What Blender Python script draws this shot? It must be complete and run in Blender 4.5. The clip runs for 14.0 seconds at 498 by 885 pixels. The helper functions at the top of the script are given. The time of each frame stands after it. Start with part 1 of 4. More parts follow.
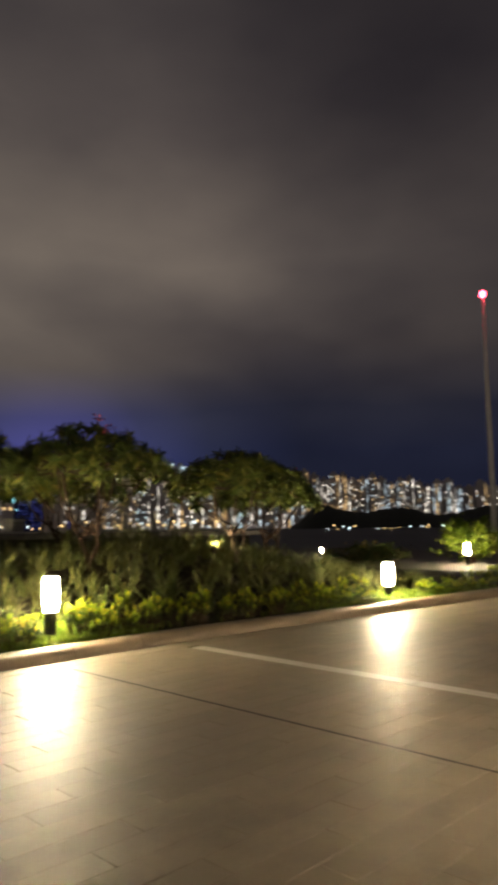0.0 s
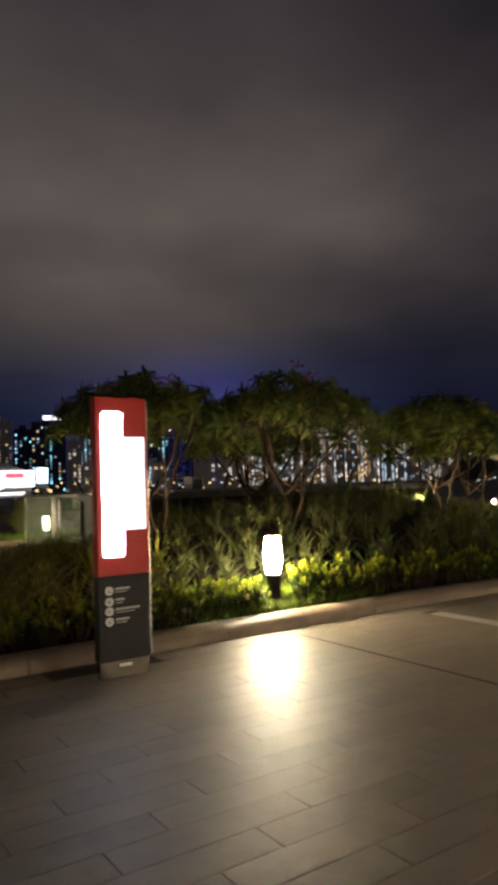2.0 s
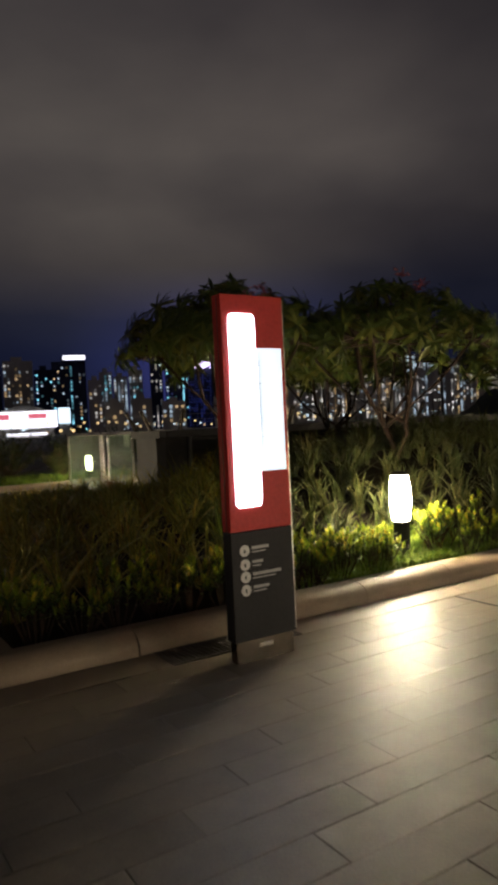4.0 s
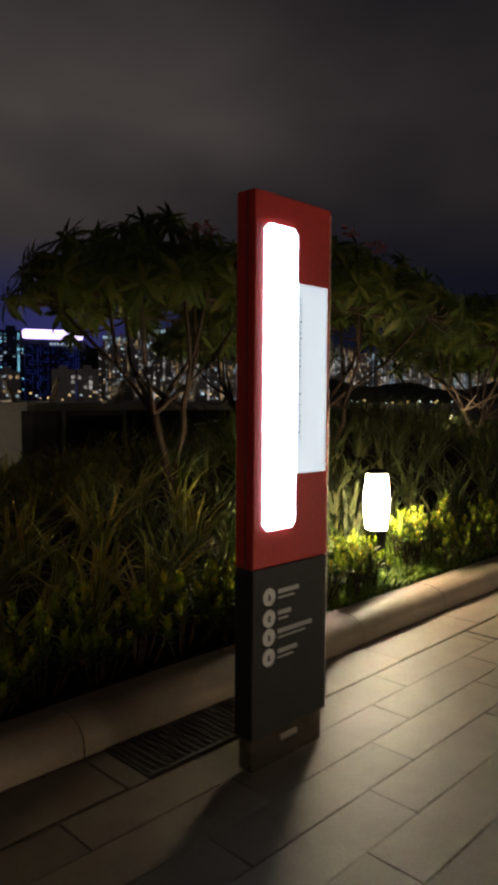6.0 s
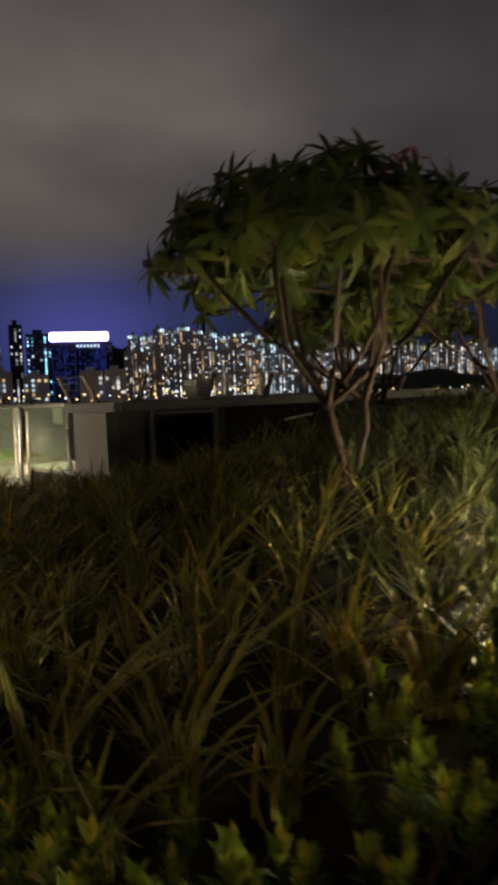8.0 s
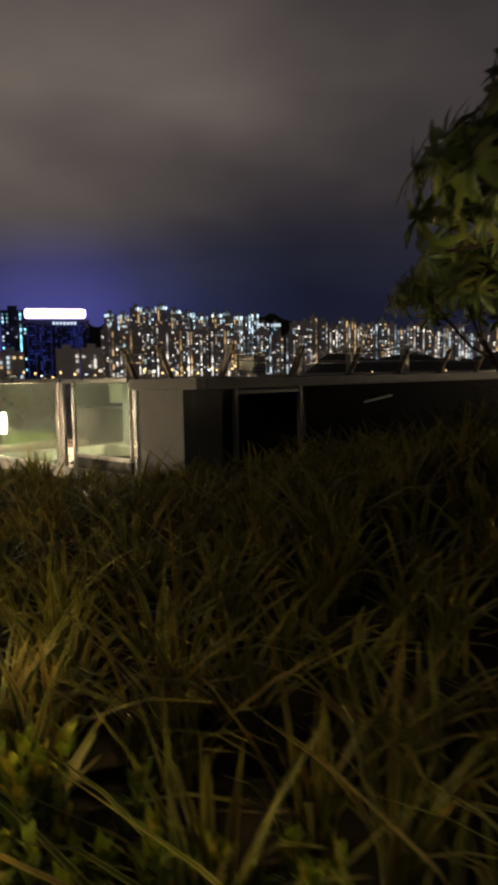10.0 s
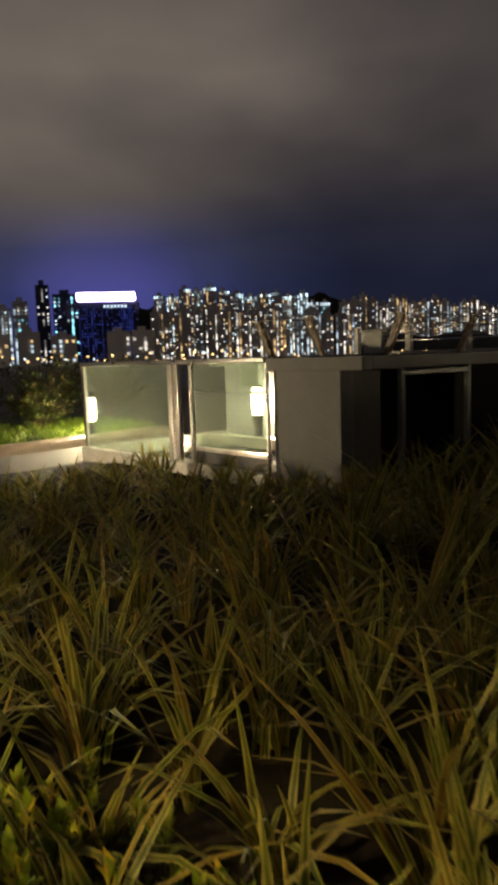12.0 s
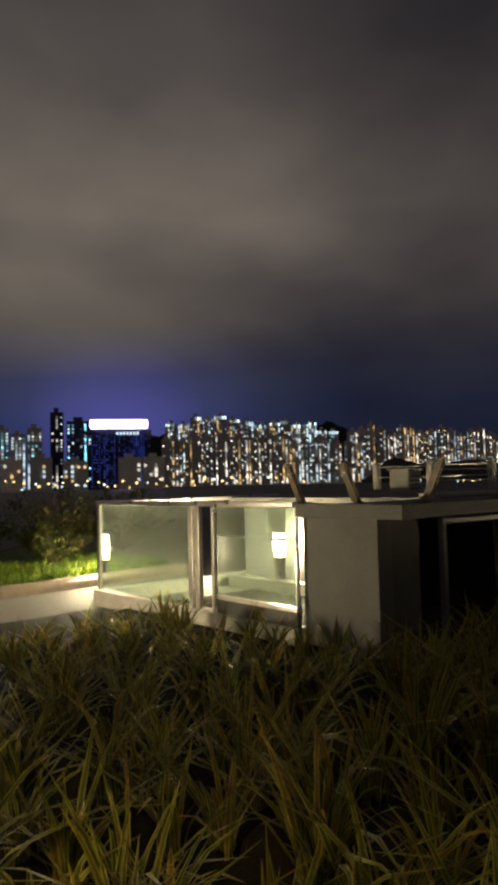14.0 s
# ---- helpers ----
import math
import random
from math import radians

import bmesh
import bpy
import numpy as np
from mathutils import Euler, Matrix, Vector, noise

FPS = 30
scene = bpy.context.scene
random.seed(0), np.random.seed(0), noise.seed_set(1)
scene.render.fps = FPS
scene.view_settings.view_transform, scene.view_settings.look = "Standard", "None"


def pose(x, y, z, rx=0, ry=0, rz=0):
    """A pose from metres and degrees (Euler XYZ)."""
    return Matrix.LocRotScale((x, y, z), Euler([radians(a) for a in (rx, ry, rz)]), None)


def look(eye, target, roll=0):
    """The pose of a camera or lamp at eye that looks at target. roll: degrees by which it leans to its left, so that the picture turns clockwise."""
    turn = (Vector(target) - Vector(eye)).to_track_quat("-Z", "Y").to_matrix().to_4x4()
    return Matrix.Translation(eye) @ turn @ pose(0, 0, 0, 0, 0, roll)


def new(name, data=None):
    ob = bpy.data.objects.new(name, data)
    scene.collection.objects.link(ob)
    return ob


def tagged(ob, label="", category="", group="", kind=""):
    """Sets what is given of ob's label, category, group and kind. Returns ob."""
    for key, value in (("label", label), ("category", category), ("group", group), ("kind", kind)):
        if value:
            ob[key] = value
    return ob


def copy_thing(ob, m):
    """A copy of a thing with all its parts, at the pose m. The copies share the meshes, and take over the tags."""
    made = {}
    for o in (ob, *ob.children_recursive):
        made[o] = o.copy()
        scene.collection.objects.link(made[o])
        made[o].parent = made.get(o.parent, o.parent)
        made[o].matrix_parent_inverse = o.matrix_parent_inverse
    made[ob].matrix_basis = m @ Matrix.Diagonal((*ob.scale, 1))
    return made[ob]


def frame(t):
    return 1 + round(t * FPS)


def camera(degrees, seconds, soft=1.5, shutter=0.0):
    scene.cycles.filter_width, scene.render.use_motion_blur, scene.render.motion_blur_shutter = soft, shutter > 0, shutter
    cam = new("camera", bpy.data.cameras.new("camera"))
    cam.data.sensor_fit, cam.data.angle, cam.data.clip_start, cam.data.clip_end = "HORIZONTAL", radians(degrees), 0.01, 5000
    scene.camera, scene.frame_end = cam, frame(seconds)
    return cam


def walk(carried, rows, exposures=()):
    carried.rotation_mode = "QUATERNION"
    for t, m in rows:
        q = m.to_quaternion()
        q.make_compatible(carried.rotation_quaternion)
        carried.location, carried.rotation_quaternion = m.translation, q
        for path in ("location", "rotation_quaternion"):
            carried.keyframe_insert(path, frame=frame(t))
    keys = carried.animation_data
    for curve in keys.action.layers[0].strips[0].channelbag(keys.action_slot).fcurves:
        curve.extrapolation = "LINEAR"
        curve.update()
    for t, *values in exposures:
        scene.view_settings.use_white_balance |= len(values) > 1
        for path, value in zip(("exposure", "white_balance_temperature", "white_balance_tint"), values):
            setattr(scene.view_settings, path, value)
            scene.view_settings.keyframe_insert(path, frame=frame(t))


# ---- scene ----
cam = camera(38.9, 14.0, soft=4.2, shutter=0.5)
PATH = [
    (0, (0.232, -0.643, 1.516), (1.653, 0.744, 1.756), -0.6),
    (0.5, (0.268, -0.457, 1.509), (1.522, 1.085, 1.737), -0.7),
    (1, (0.274, 0.044, 1.522), (1.45, 1.652, 1.696), -1.2),
    (1.5, (0.205, 0.335, 1.511), (1.329, 1.982, 1.676), -0.9),
    (2, (0.1, 0.748, 1.53), (1.222, 2.399, 1.651), -1.9),
    (2.5, (0.086, 1.167, 1.504), (1.008, 2.939, 1.595), -2.8),
    (3, (0.052, 1.641, 1.48), (0.955, 3.425, 1.493), -2.4),
    (3.5, (0.008, 2.011, 1.502), (1.062, 3.71, 1.469), -3.0),
    (4, (0.097, 2.491, 1.498), (1.168, 4.179, 1.444), -2.7),
    (6.5, (0.35, 4.759, 1.495), (1.805, 6.126, 1.371), 0.7),
    (7, (0.342, 5.203, 1.508), (1.758, 6.607, 1.362), 0.3),
    (7.5, (0.311, 5.623, 1.539), (1.736, 7.019, 1.394), -0.3),
    (8, (0.441, 6.156, 1.477), (1.806, 7.612, 1.341), -2.1),
    (8.5, (0.438, 6.756, 1.44), (1.789, 8.226, 1.309), 0.5),
    (8.7, (0.415, 6.945, 1.459), (1.783, 8.397, 1.324), 0.8),
    (10.8, (0.427, 9.299, 1.441), (1.853, 10.682, 1.211), -1.6),
    (11, (0.409, 9.503, 1.425), (1.839, 10.879, 1.178), -1.5),
    (11.5, (0.474, 9.929, 1.446), (1.931, 11.275, 1.187), -1.8),
    (12, (0.64, 10.291, 1.458), (1.945, 11.788, 1.217), -1.9),
    (12.5, (0.706, 10.554, 1.464), (2.183, 11.883, 1.24), 0.1),
    (13, (0.748, 10.694, 1.515), (2.208, 12.05, 1.348), 1.0),
    (13.5, (0.751, 10.764, 1.61), (2.065, 12.268, 1.697), 1.0),
    (14, (0.794, 10.751, 1.644), (2.095, 12.266, 1.761), -1.4),
]
EXPOSURES = ((0.0, 0.18, 6500, 13), (1.0, -0.2, 6200, 15), (2.0, -0.38, 6100, 17), (3.0, -0.65, 5950, 16), (4.2, -0.75, 5950, 15), (6.3, -1.3, 5950, 16), (6.6, -1.2, 5950, 17), (7.0, -0.65, 6000, 18), (7.5, 0.0, 5950, 13), (8.7, -0.05, 6050, 15), (11.0, 0.1, 6450, 14), (14.0, 0.2, 6400, 9))

walk(cam, [(t, look(eye, target, roll)) for t, eye, target, roll in PATH], EXPOSURES)

# ---------------------------------------------------------------- world and exposure
R = random.Random(7)


def node(nt, kind, **values):
    n = nt.nodes.new(kind)
    for key, value in values.items():
        n.inputs[key.replace("_", " ")].default_value = value
    return n


def ramp(nt, fac, stops):
    n = nt.nodes.new("ShaderNodeValToRGB")
    while len(n.color_ramp.elements) < len(stops):
        n.color_ramp.elements.new(0.5)
    for e, (p, c) in zip(n.color_ramp.elements, stops):
        e.position, e.color = p, (*c, 1)
    nt.links.new(fac, n.inputs[0])
    return n


def mixed(nt, fac, a, b, blend="MIX"):
    n = nt.nodes.new("ShaderNodeMix")
    n.data_type, n.blend_type = "RGBA", blend
    for sock, v in ((n.inputs[0], fac), (n.inputs[6], a), (n.inputs[7], b)):
        if isinstance(v, (int, float)):
            sock.default_value = v
        elif isinstance(v, tuple):
            sock.default_value = (*v, 1)
        else:
            nt.links.new(v, sock)
    return n.outputs[2]


def night_sky():
    """Overcast night sky over a city: navy near the horizon, clouds lit brown-grey from below, darker gaps."""
    w = bpy.data.worlds.new("night_sky")
    scene.world = w
    w.use_nodes = True
    nt = w.node_tree
    nt.nodes.clear()
    co = node(nt, "ShaderNodeTexCoord")
    sep = node(nt, "ShaderNodeSeparateXYZ")
    nt.links.new(co.outputs["Generated"], sep.inputs[0])
    mp = node(nt, "ShaderNodeMapping", Scale=(1.0, 1.0, 2.2))
    nt.links.new(co.outputs["Generated"], mp.inputs[0])
    n1 = node(nt, "ShaderNodeTexNoise", Scale=1.9, Detail=3.0, Roughness=0.45)
    nt.links.new(mp.outputs[0], n1.inputs["Vector"])
    n2 = node(nt, "ShaderNodeTexNoise", Scale=7.0, Detail=5.0, Roughness=0.6)
    nt.links.new(mp.outputs[0], n2.inputs["Vector"])
    # height on the sky, with a ragged lower edge to the clouds
    off = node(nt, "ShaderNodeMath")
    off.operation = "MULTIPLY_ADD"
    nt.links.new(n1.outputs["Fac"], off.inputs[0])
    off.inputs[1].default_value = 0.11
    nt.links.new(sep.outputs[2], off.inputs[2])
    sub = node(nt, "ShaderNodeMath")
    sub.operation = "SUBTRACT"
    nt.links.new(off.outputs[0], sub.inputs[0])
    sub.inputs[1].default_value = 0.055
    base = ramp(nt, sub.outputs[0], SKY_STOPS)
    gaps = ramp(nt, n1.outputs["Fac"], ((0.34, (0.54, 0.55, 0.62)), (0.58, (1.0, 1.0, 1.0))))
    fine = ramp(nt, n2.outputs["Fac"], ((0.3, (0.93, 0.93, 0.94)), (0.7, (1.04, 1.04, 1.03))))
    # the clouds are lit by the city to the north-west and fade towards the east
    dot = node(nt, "ShaderNodeVectorMath")
    dot.operation = "DOT_PRODUCT"
    nt.links.new(co.outputs["Generated"], dot.inputs[0])
    dot.inputs[1].default_value = (0.80, 0.20, 0.56)
    fade = ramp(nt, dot.outputs["Value"], ((0.35, (0.78, 0.77, 0.8)), (0.62, (1.0, 1.0, 1.0)), (0.85, (0.86, 0.85, 0.88)), (0.97, (0.40, 0.40, 0.46))))
    c = mixed(nt, 1.0, base.outputs[0], gaps.outputs[0], "MULTIPLY")
    c = mixed(nt, 1.0, c, fine.outputs[0], "MULTIPLY")
    c = mixed(nt, 1.0, c, fade.outputs[0], "MULTIPLY")
    # blue haze low over the city centre, painted in for the violet sign's bloom
    town = node(nt, "ShaderNodeVectorMath")
    town.operation = "DOT_PRODUCT"
    nt.links.new(co.outputs["Generated"], town.inputs[0])
    town.inputs[1].default_value = (0.50, 0.86, 0.10)
    haze = ramp(nt, town.outputs["Value"], ((0.94, (0, 0, 0)), (0.978, (0.004, 0.006, 0.024)), (0.993, (0.017, 0.021, 0.090)), (1.0, (0.058, 0.056, 0.25))))
    low = ramp(nt, sep.outputs[2], ((0.0, (1, 1, 1)), (0.10, (0.8, 0.8, 0.8)), (0.22, (0, 0, 0))))
    c = mixed(nt, 1.0, c, mixed(nt, 1.0, haze.outputs[0], low.outputs[0], "MULTIPLY"), "ADD")
    bg = node(nt, "ShaderNodeBackground", Strength=SKY_STRENGTH)
    nt.links.new(c, bg.inputs[0])
    out = node(nt, "ShaderNodeOutputWorld")
    nt.links.new(bg.outputs[0], out.inputs[0])


SKY_STRENGTH = 1.0
SKY_STOPS = ((0.0, (0.016, 0.019, 0.036)), (0.10, (0.018, 0.021, 0.040)), (0.16, (0.029, 0.030, 0.043)),
             (0.24, (0.098, 0.082, 0.070)), (0.36, (0.168, 0.140, 0.110)), (0.52, (0.093, 0.078, 0.068)),
             (0.66, (0.070, 0.060, 0.054)), (1.0, (0.036, 0.033, 0.031)))
LANTERN = 680.0      # radiance of the bollards' lanterns
PANEL = 21.0         # radiance of the sign's lit panels
night_sky()

# ---------------------------------------------------------------- materials


def surface(name, dark, light, rough=0.6, metal=0.0, scale=8.0, bump=0.2, bump_scale=40.0, vary=0.0, island=False,
            spec=0.5, stain=None, rough_var=0.1, through_light=0.0):
    """A surface whose colour wanders between dark and light at two scales, with a fine relief."""
    m = bpy.data.materials.new(name)
    m.use_nodes = True
    nt = m.node_tree
    bs = nt.nodes["Principled BSDF"]
    co = node(nt, "ShaderNodeTexCoord")
    big = node(nt, "ShaderNodeTexNoise", Scale=scale, Detail=6.0, Roughness=0.6)
    nt.links.new(co.outputs["Object"], big.inputs["Vector"])
    small = node(nt, "ShaderNodeTexNoise", Scale=bump_scale, Detail=4.0, Roughness=0.65)
    nt.links.new(co.outputs["Object"], small.inputs["Vector"])
    c = ramp(nt, big.outputs["Fac"], ((0.3, dark), (0.7, light))).outputs[0]
    g = ramp(nt, small.outputs["Fac"], ((0.3, (0.82, 0.82, 0.82)), (0.7, (1.12, 1.12, 1.12)))).outputs[0]
    c = mixed(nt, 1.0, c, g, "MULTIPLY")
    if stain:
        st = node(nt, "ShaderNodeTexNoise", Scale=1.1, Detail=7.0, Roughness=0.7)
        nt.links.new(co.outputs["Object"], st.inputs["Vector"])
        f = ramp(nt, st.outputs["Fac"], ((0.5, (0, 0, 0)), (0.68, (0.6, 0.6, 0.6)))).outputs[0]
        c = mixed(nt, f, c, stain)
    if vary:
        if island:
            rnd = node(nt, "ShaderNodeNewGeometry").outputs["Random Per Island"]
        else:
            rnd = node(nt, "ShaderNodeObjectInfo").outputs["Random"]
        v = ramp(nt, rnd, ((0.0, (1 - vary,) * 3), (1.0, (1 + vary,) * 3))).outputs[0]
        c = mixed(nt, 1.0, c, v, "MULTIPLY")
    nt.links.new(c, bs.inputs["Base Color"])
    bs.inputs["Metallic"].default_value = metal
    bs.inputs["Specular IOR Level"].default_value = spec
    rr = node(nt, "ShaderNodeMapRange")
    nt.links.new(big.outputs["Fac"], rr.inputs[0])
    rr.inputs[3].default_value, rr.inputs[4].default_value = max(0.02, rough - rough_var), min(1.0, rough + rough_var)
    nt.links.new(rr.outputs[0], bs.inputs["Roughness"])
    if bump:
        b = node(nt, "ShaderNodeBump", Strength=bump, Distance=0.01)
        nt.links.new(small.outputs["Fac"], b.inputs["Height"])
        nt.links.new(b.outputs[0], bs.inputs["Normal"])
    if through_light:
        tr = node(nt, "ShaderNodeBsdfTranslucent")
        nt.links.new(c, tr.inputs[0])
        mx = node(nt, "ShaderNodeMixShader", Fac=through_light)
        nt.links.new(bs.outputs[0], mx.inputs[1])
        nt.links.new(tr.outputs[0], mx.inputs[2])
        nt.links.new(mx.outputs[0], nt.nodes["Material Output"].inputs[0])
    return m


def leafy(name, a, b, c, rough=0.5, young=None, margin=None, thin=0.3):
    """Foliage: each leaf takes its own tone between three colours and lets some light through."""
    m = bpy.data.materials.new(name)
    m.use_nodes = True
    nt = m.node_tree
    bs = nt.nodes["Principled BSDF"]
    rnd = node(nt, "ShaderNodeNewGeometry").outputs["Random Per Island"]
    col = ramp(nt, rnd, ((0.0, a), (0.6, b), (1.0, c))).outputs[0]
    co = node(nt, "ShaderNodeTexCoord")
    ns = node(nt, "ShaderNodeTexNoise", Scale=1.7, Detail=5.0)
    nt.links.new(co.outputs["Object"], ns.inputs["Vector"])
    g = ramp(nt, ns.outputs["Fac"], ((0.3, (0.6, 0.62, 0.6)), (0.7, (1.25, 1.2, 1.1)))).outputs[0]
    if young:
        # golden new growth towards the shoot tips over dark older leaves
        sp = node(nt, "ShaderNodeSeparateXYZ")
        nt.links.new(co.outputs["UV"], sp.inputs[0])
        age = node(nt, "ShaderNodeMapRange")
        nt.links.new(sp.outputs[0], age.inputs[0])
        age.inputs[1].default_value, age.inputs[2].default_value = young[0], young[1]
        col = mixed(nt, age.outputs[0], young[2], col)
    if margin:
        # cream margins along both edges of each strap leaf
        uv = node(nt, "ShaderNodeSeparateXYZ")
        nt.links.new(co.outputs["UV"], uv.inputs[0])
        edge = ramp(nt, uv.outputs[0], ((0.0, (0.9,) * 3), (0.24, (0.8,) * 3), (0.32, (0.0,) * 3), (0.68, (0.0,) * 3), (0.76, (0.8,) * 3), (1.0, (0.9,) * 3)))
        col = mixed(nt, edge.outputs[0], col, mixed(nt, 0.3, margin, col))
    col = mixed(nt, 1.0, col, g, "MULTIPLY")
    nt.links.new(col, bs.inputs["Base Color"])
    bs.inputs["Roughness"].default_value = rough
    bs.inputs["Specular IOR Level"].default_value = 0.16
    tr = node(nt, "ShaderNodeBsdfTranslucent")
    nt.links.new(col, tr.inputs[0])
    mx = node(nt, "ShaderNodeMixShader", Fac=thin)
    nt.links.new(bs.outputs[0], mx.inputs[1])
    nt.links.new(tr.outputs[0], mx.inputs[2])
    nt.links.new(mx.outputs[0], nt.nodes["Material Output"].inputs[0])
    return m


def glow(name, colour, strength, vary=False):
    m = bpy.data.materials.new(name)
    m.use_nodes = True
    nt = m.node_tree
    bs = nt.nodes["Principled BSDF"]
    bs.inputs["Base Color"].default_value = (*[min(0.8, v) for v in colour], 1)
    bs.inputs["Emission Color"].default_value = (*colour, 1)
    bs.inputs["Emission Strength"].default_value = strength
    if vary:
        rnd = node(nt, "ShaderNodeNewGeometry").outputs["Random Per Island"]
        r = node(nt, "ShaderNodeMapRange")
        nt.links.new(rnd, r.inputs[0])
        r.interpolation_type = "SMOOTHERSTEP"
        r.inputs[3].default_value, r.inputs[4].default_value = strength * 0.08, strength * 1.35
        nt.links.new(r.outputs[0], bs.inputs["Emission Strength"])
    return m


def glass(name):
    m = bpy.data.materials.new(name)
    m.use_nodes = True
    nt = m.node_tree
    bs = nt.nodes["Principled BSDF"]
    bs.inputs["Base Color"].default_value = (0.62, 0.80, 0.66, 1)
    bs.inputs["Transmission Weight"].default_value = 1.0
    bs.inputs["Roughness"].default_value = 0.03
    bs.inputs["IOR"].default_value = 1.45
    dirt = node(nt, "ShaderNodeBsdfDiffuse", Color=(0.55, 0.58, 0.5, 1))
    ns = node(nt, "ShaderNodeTexNoise", Scale=2.2, Detail=6.0)
    f = ramp(nt, ns.outputs["Fac"], ((0.3, (0.06,) * 3), (0.75, (0.16,) * 3))).outputs[0]
    mx = node(nt, "ShaderNodeMixShader")
    nt.links.new(f, mx.inputs[0])
    nt.links.new(bs.outputs[0], mx.inputs[1])
    nt.links.new(dirt.outputs[0], mx.inputs[2])
    nt.links.new(mx.outputs[0], nt.nodes["Material Output"].inputs[0])
    return m


PAVING = surface("granite_paving", (0.112, 0.090, 0.064), (0.168, 0.136, 0.098), 0.54, spec=0.24, scale=3.0, bump=0.14, bump_scale=90, vary=0.09, stain=(0.070, 0.060, 0.049), rough_var=0.12)
PAVING_FAR = surface("granite_paving_joined", (0.112, 0.090, 0.064), (0.168, 0.136, 0.098), 0.54, spec=0.24, scale=3.0, bump=0.14, bump_scale=90, vary=0.09, island=True, stain=(0.070, 0.060, 0.049), rough_var=0.12)
STRIPE = surface("pale_granite", (0.24, 0.225, 0.20), (0.32, 0.30, 0.27), 0.4, scale=4.0, bump_scale=90)
BED = surface("grey_mortar", (0.045, 0.039, 0.032), (0.07, 0.06, 0.05), 0.8)
KERB = surface("kerb_stone", (0.112, 0.083, 0.055), (0.172, 0.131, 0.089), 0.6, scale=2.5, bump=0.3, bump_scale=70, vary=0.12, stain=(0.10, 0.088, 0.07))
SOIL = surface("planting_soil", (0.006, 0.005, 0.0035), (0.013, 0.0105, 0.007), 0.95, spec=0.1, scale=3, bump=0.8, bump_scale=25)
GROUND = surface("dark_far_ground", (0.015, 0.017, 0.018), (0.03, 0.032, 0.032), 0.6, scale=0.02, bump=0)
LAWN = surface("lawn_soil", (0.03, 0.05, 0.012), (0.06, 0.09, 0.02), 0.95, scale=3, bump=0.8, bump_scale=30)
GRASS = leafy("strap_grass", (0.026, 0.052, 0.005), (0.080, 0.088, 0.008), (0.15, 0.080, 0.013), 0.5, margin=(0.29, 0.245, 0.05), thin=0.12)
DIMMED_MONDO = leafy("dark_strap_grass", (0.018, 0.031, 0.007), (0.035, 0.047, 0.011), (0.060, 0.056, 0.017), 0.6, margin=(0.085, 0.088, 0.037), thin=0.12)
TURF = leafy("turf", (0.045, 0.085, 0.008), (0.08, 0.13, 0.012), (0.14, 0.17, 0.02), 0.5)
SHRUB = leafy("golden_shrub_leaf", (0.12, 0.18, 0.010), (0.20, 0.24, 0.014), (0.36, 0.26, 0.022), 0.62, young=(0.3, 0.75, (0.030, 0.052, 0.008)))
TREE_LEAF = leafy("tree_leaf", (0.024, 0.040, 0.010), (0.055, 0.076, 0.016), (0.115, 0.118, 0.026), 0.36)
DARK_LEAF = leafy("bush_leaf", (0.02, 0.04, 0.012), (0.04, 0.06, 0.015), (0.12, 0.08, 0.03), 0.5)
FLOWER = surface("red_petal", (0.13, 0.014, 0.018), (0.22, 0.03, 0.032), 0.5, bump=0)
BARK = surface("brown_bark", (0.012, 0.0070, 0.004), (0.028, 0.016, 0.0095), 0.85, spec=0.2, scale=9, bump=0.6, bump_scale=30)
RED = surface("red_lacquer", (0.30, 0.018, 0.016), (0.36, 0.026, 0.022), 0.5, spec=0.2, scale=2, bump=0.03)
CHARCOAL = surface("charcoal_lacquer", (0.011, 0.011, 0.0125), (0.017, 0.017, 0.019), 0.55, spec=0.16, scale=3, bump=0.03)
STEEL = surface("brushed_steel", (0.5, 0.48, 0.45), (0.62, 0.6, 0.56), 0.3, 1.0, scale=5, bump=0.05, bump_scale=120)
BAR_STEEL = surface("worn_steel_bar", (0.16, 0.14, 0.12), (0.26, 0.23, 0.2), 0.22, 1.0, scale=20, bump=0.1, bump_scale=150)
POST_BLACK = surface("matt_black_post", (0.010, 0.010, 0.010), (0.018, 0.017, 0.016), 0.85, spec=0.12, scale=6)
RED_GROOVE = surface("dark_red_groove", (0.10, 0.010, 0.010), (0.14, 0.014, 0.013), 0.5, scale=3)
DIM_WHITE = surface("small_white_print", (0.20, 0.20, 0.21), (0.27, 0.27, 0.28), 0.5, bump=0)
DARK_METAL = surface("dark_painted_metal", (0.025, 0.025, 0.025), (0.045, 0.043, 0.04), 0.45, scale=5)
GRATE = surface("grate_metal", (0.034, 0.029, 0.023), (0.060, 0.051, 0.041), 0.65, 0.2, scale=12)
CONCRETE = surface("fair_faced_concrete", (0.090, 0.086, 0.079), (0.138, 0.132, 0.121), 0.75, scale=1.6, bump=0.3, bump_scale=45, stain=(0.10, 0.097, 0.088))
# Concrete, darkened for the shade under the overhang and behind the mound.
SHADED_CONCRETE = surface("shaded_concrete", (0.055, 0.053, 0.050), (0.085, 0.082, 0.077), 0.7, scale=2, bump_scale=45)
# Inner walls, coloured dark for the shade within the openings.
SHADED_INNER_WALL = surface("shaded_inner_wall", (0.022, 0.022, 0.022), (0.04, 0.039, 0.037), 0.6, scale=2)
# Shade of the mound's grass is put into this wall's near-black.
SHADED_SIDE_WALL = surface("shaded_side_wall", (0.006, 0.006, 0.006), (0.011, 0.0105, 0.010), 0.9, scale=2, spec=0.05)
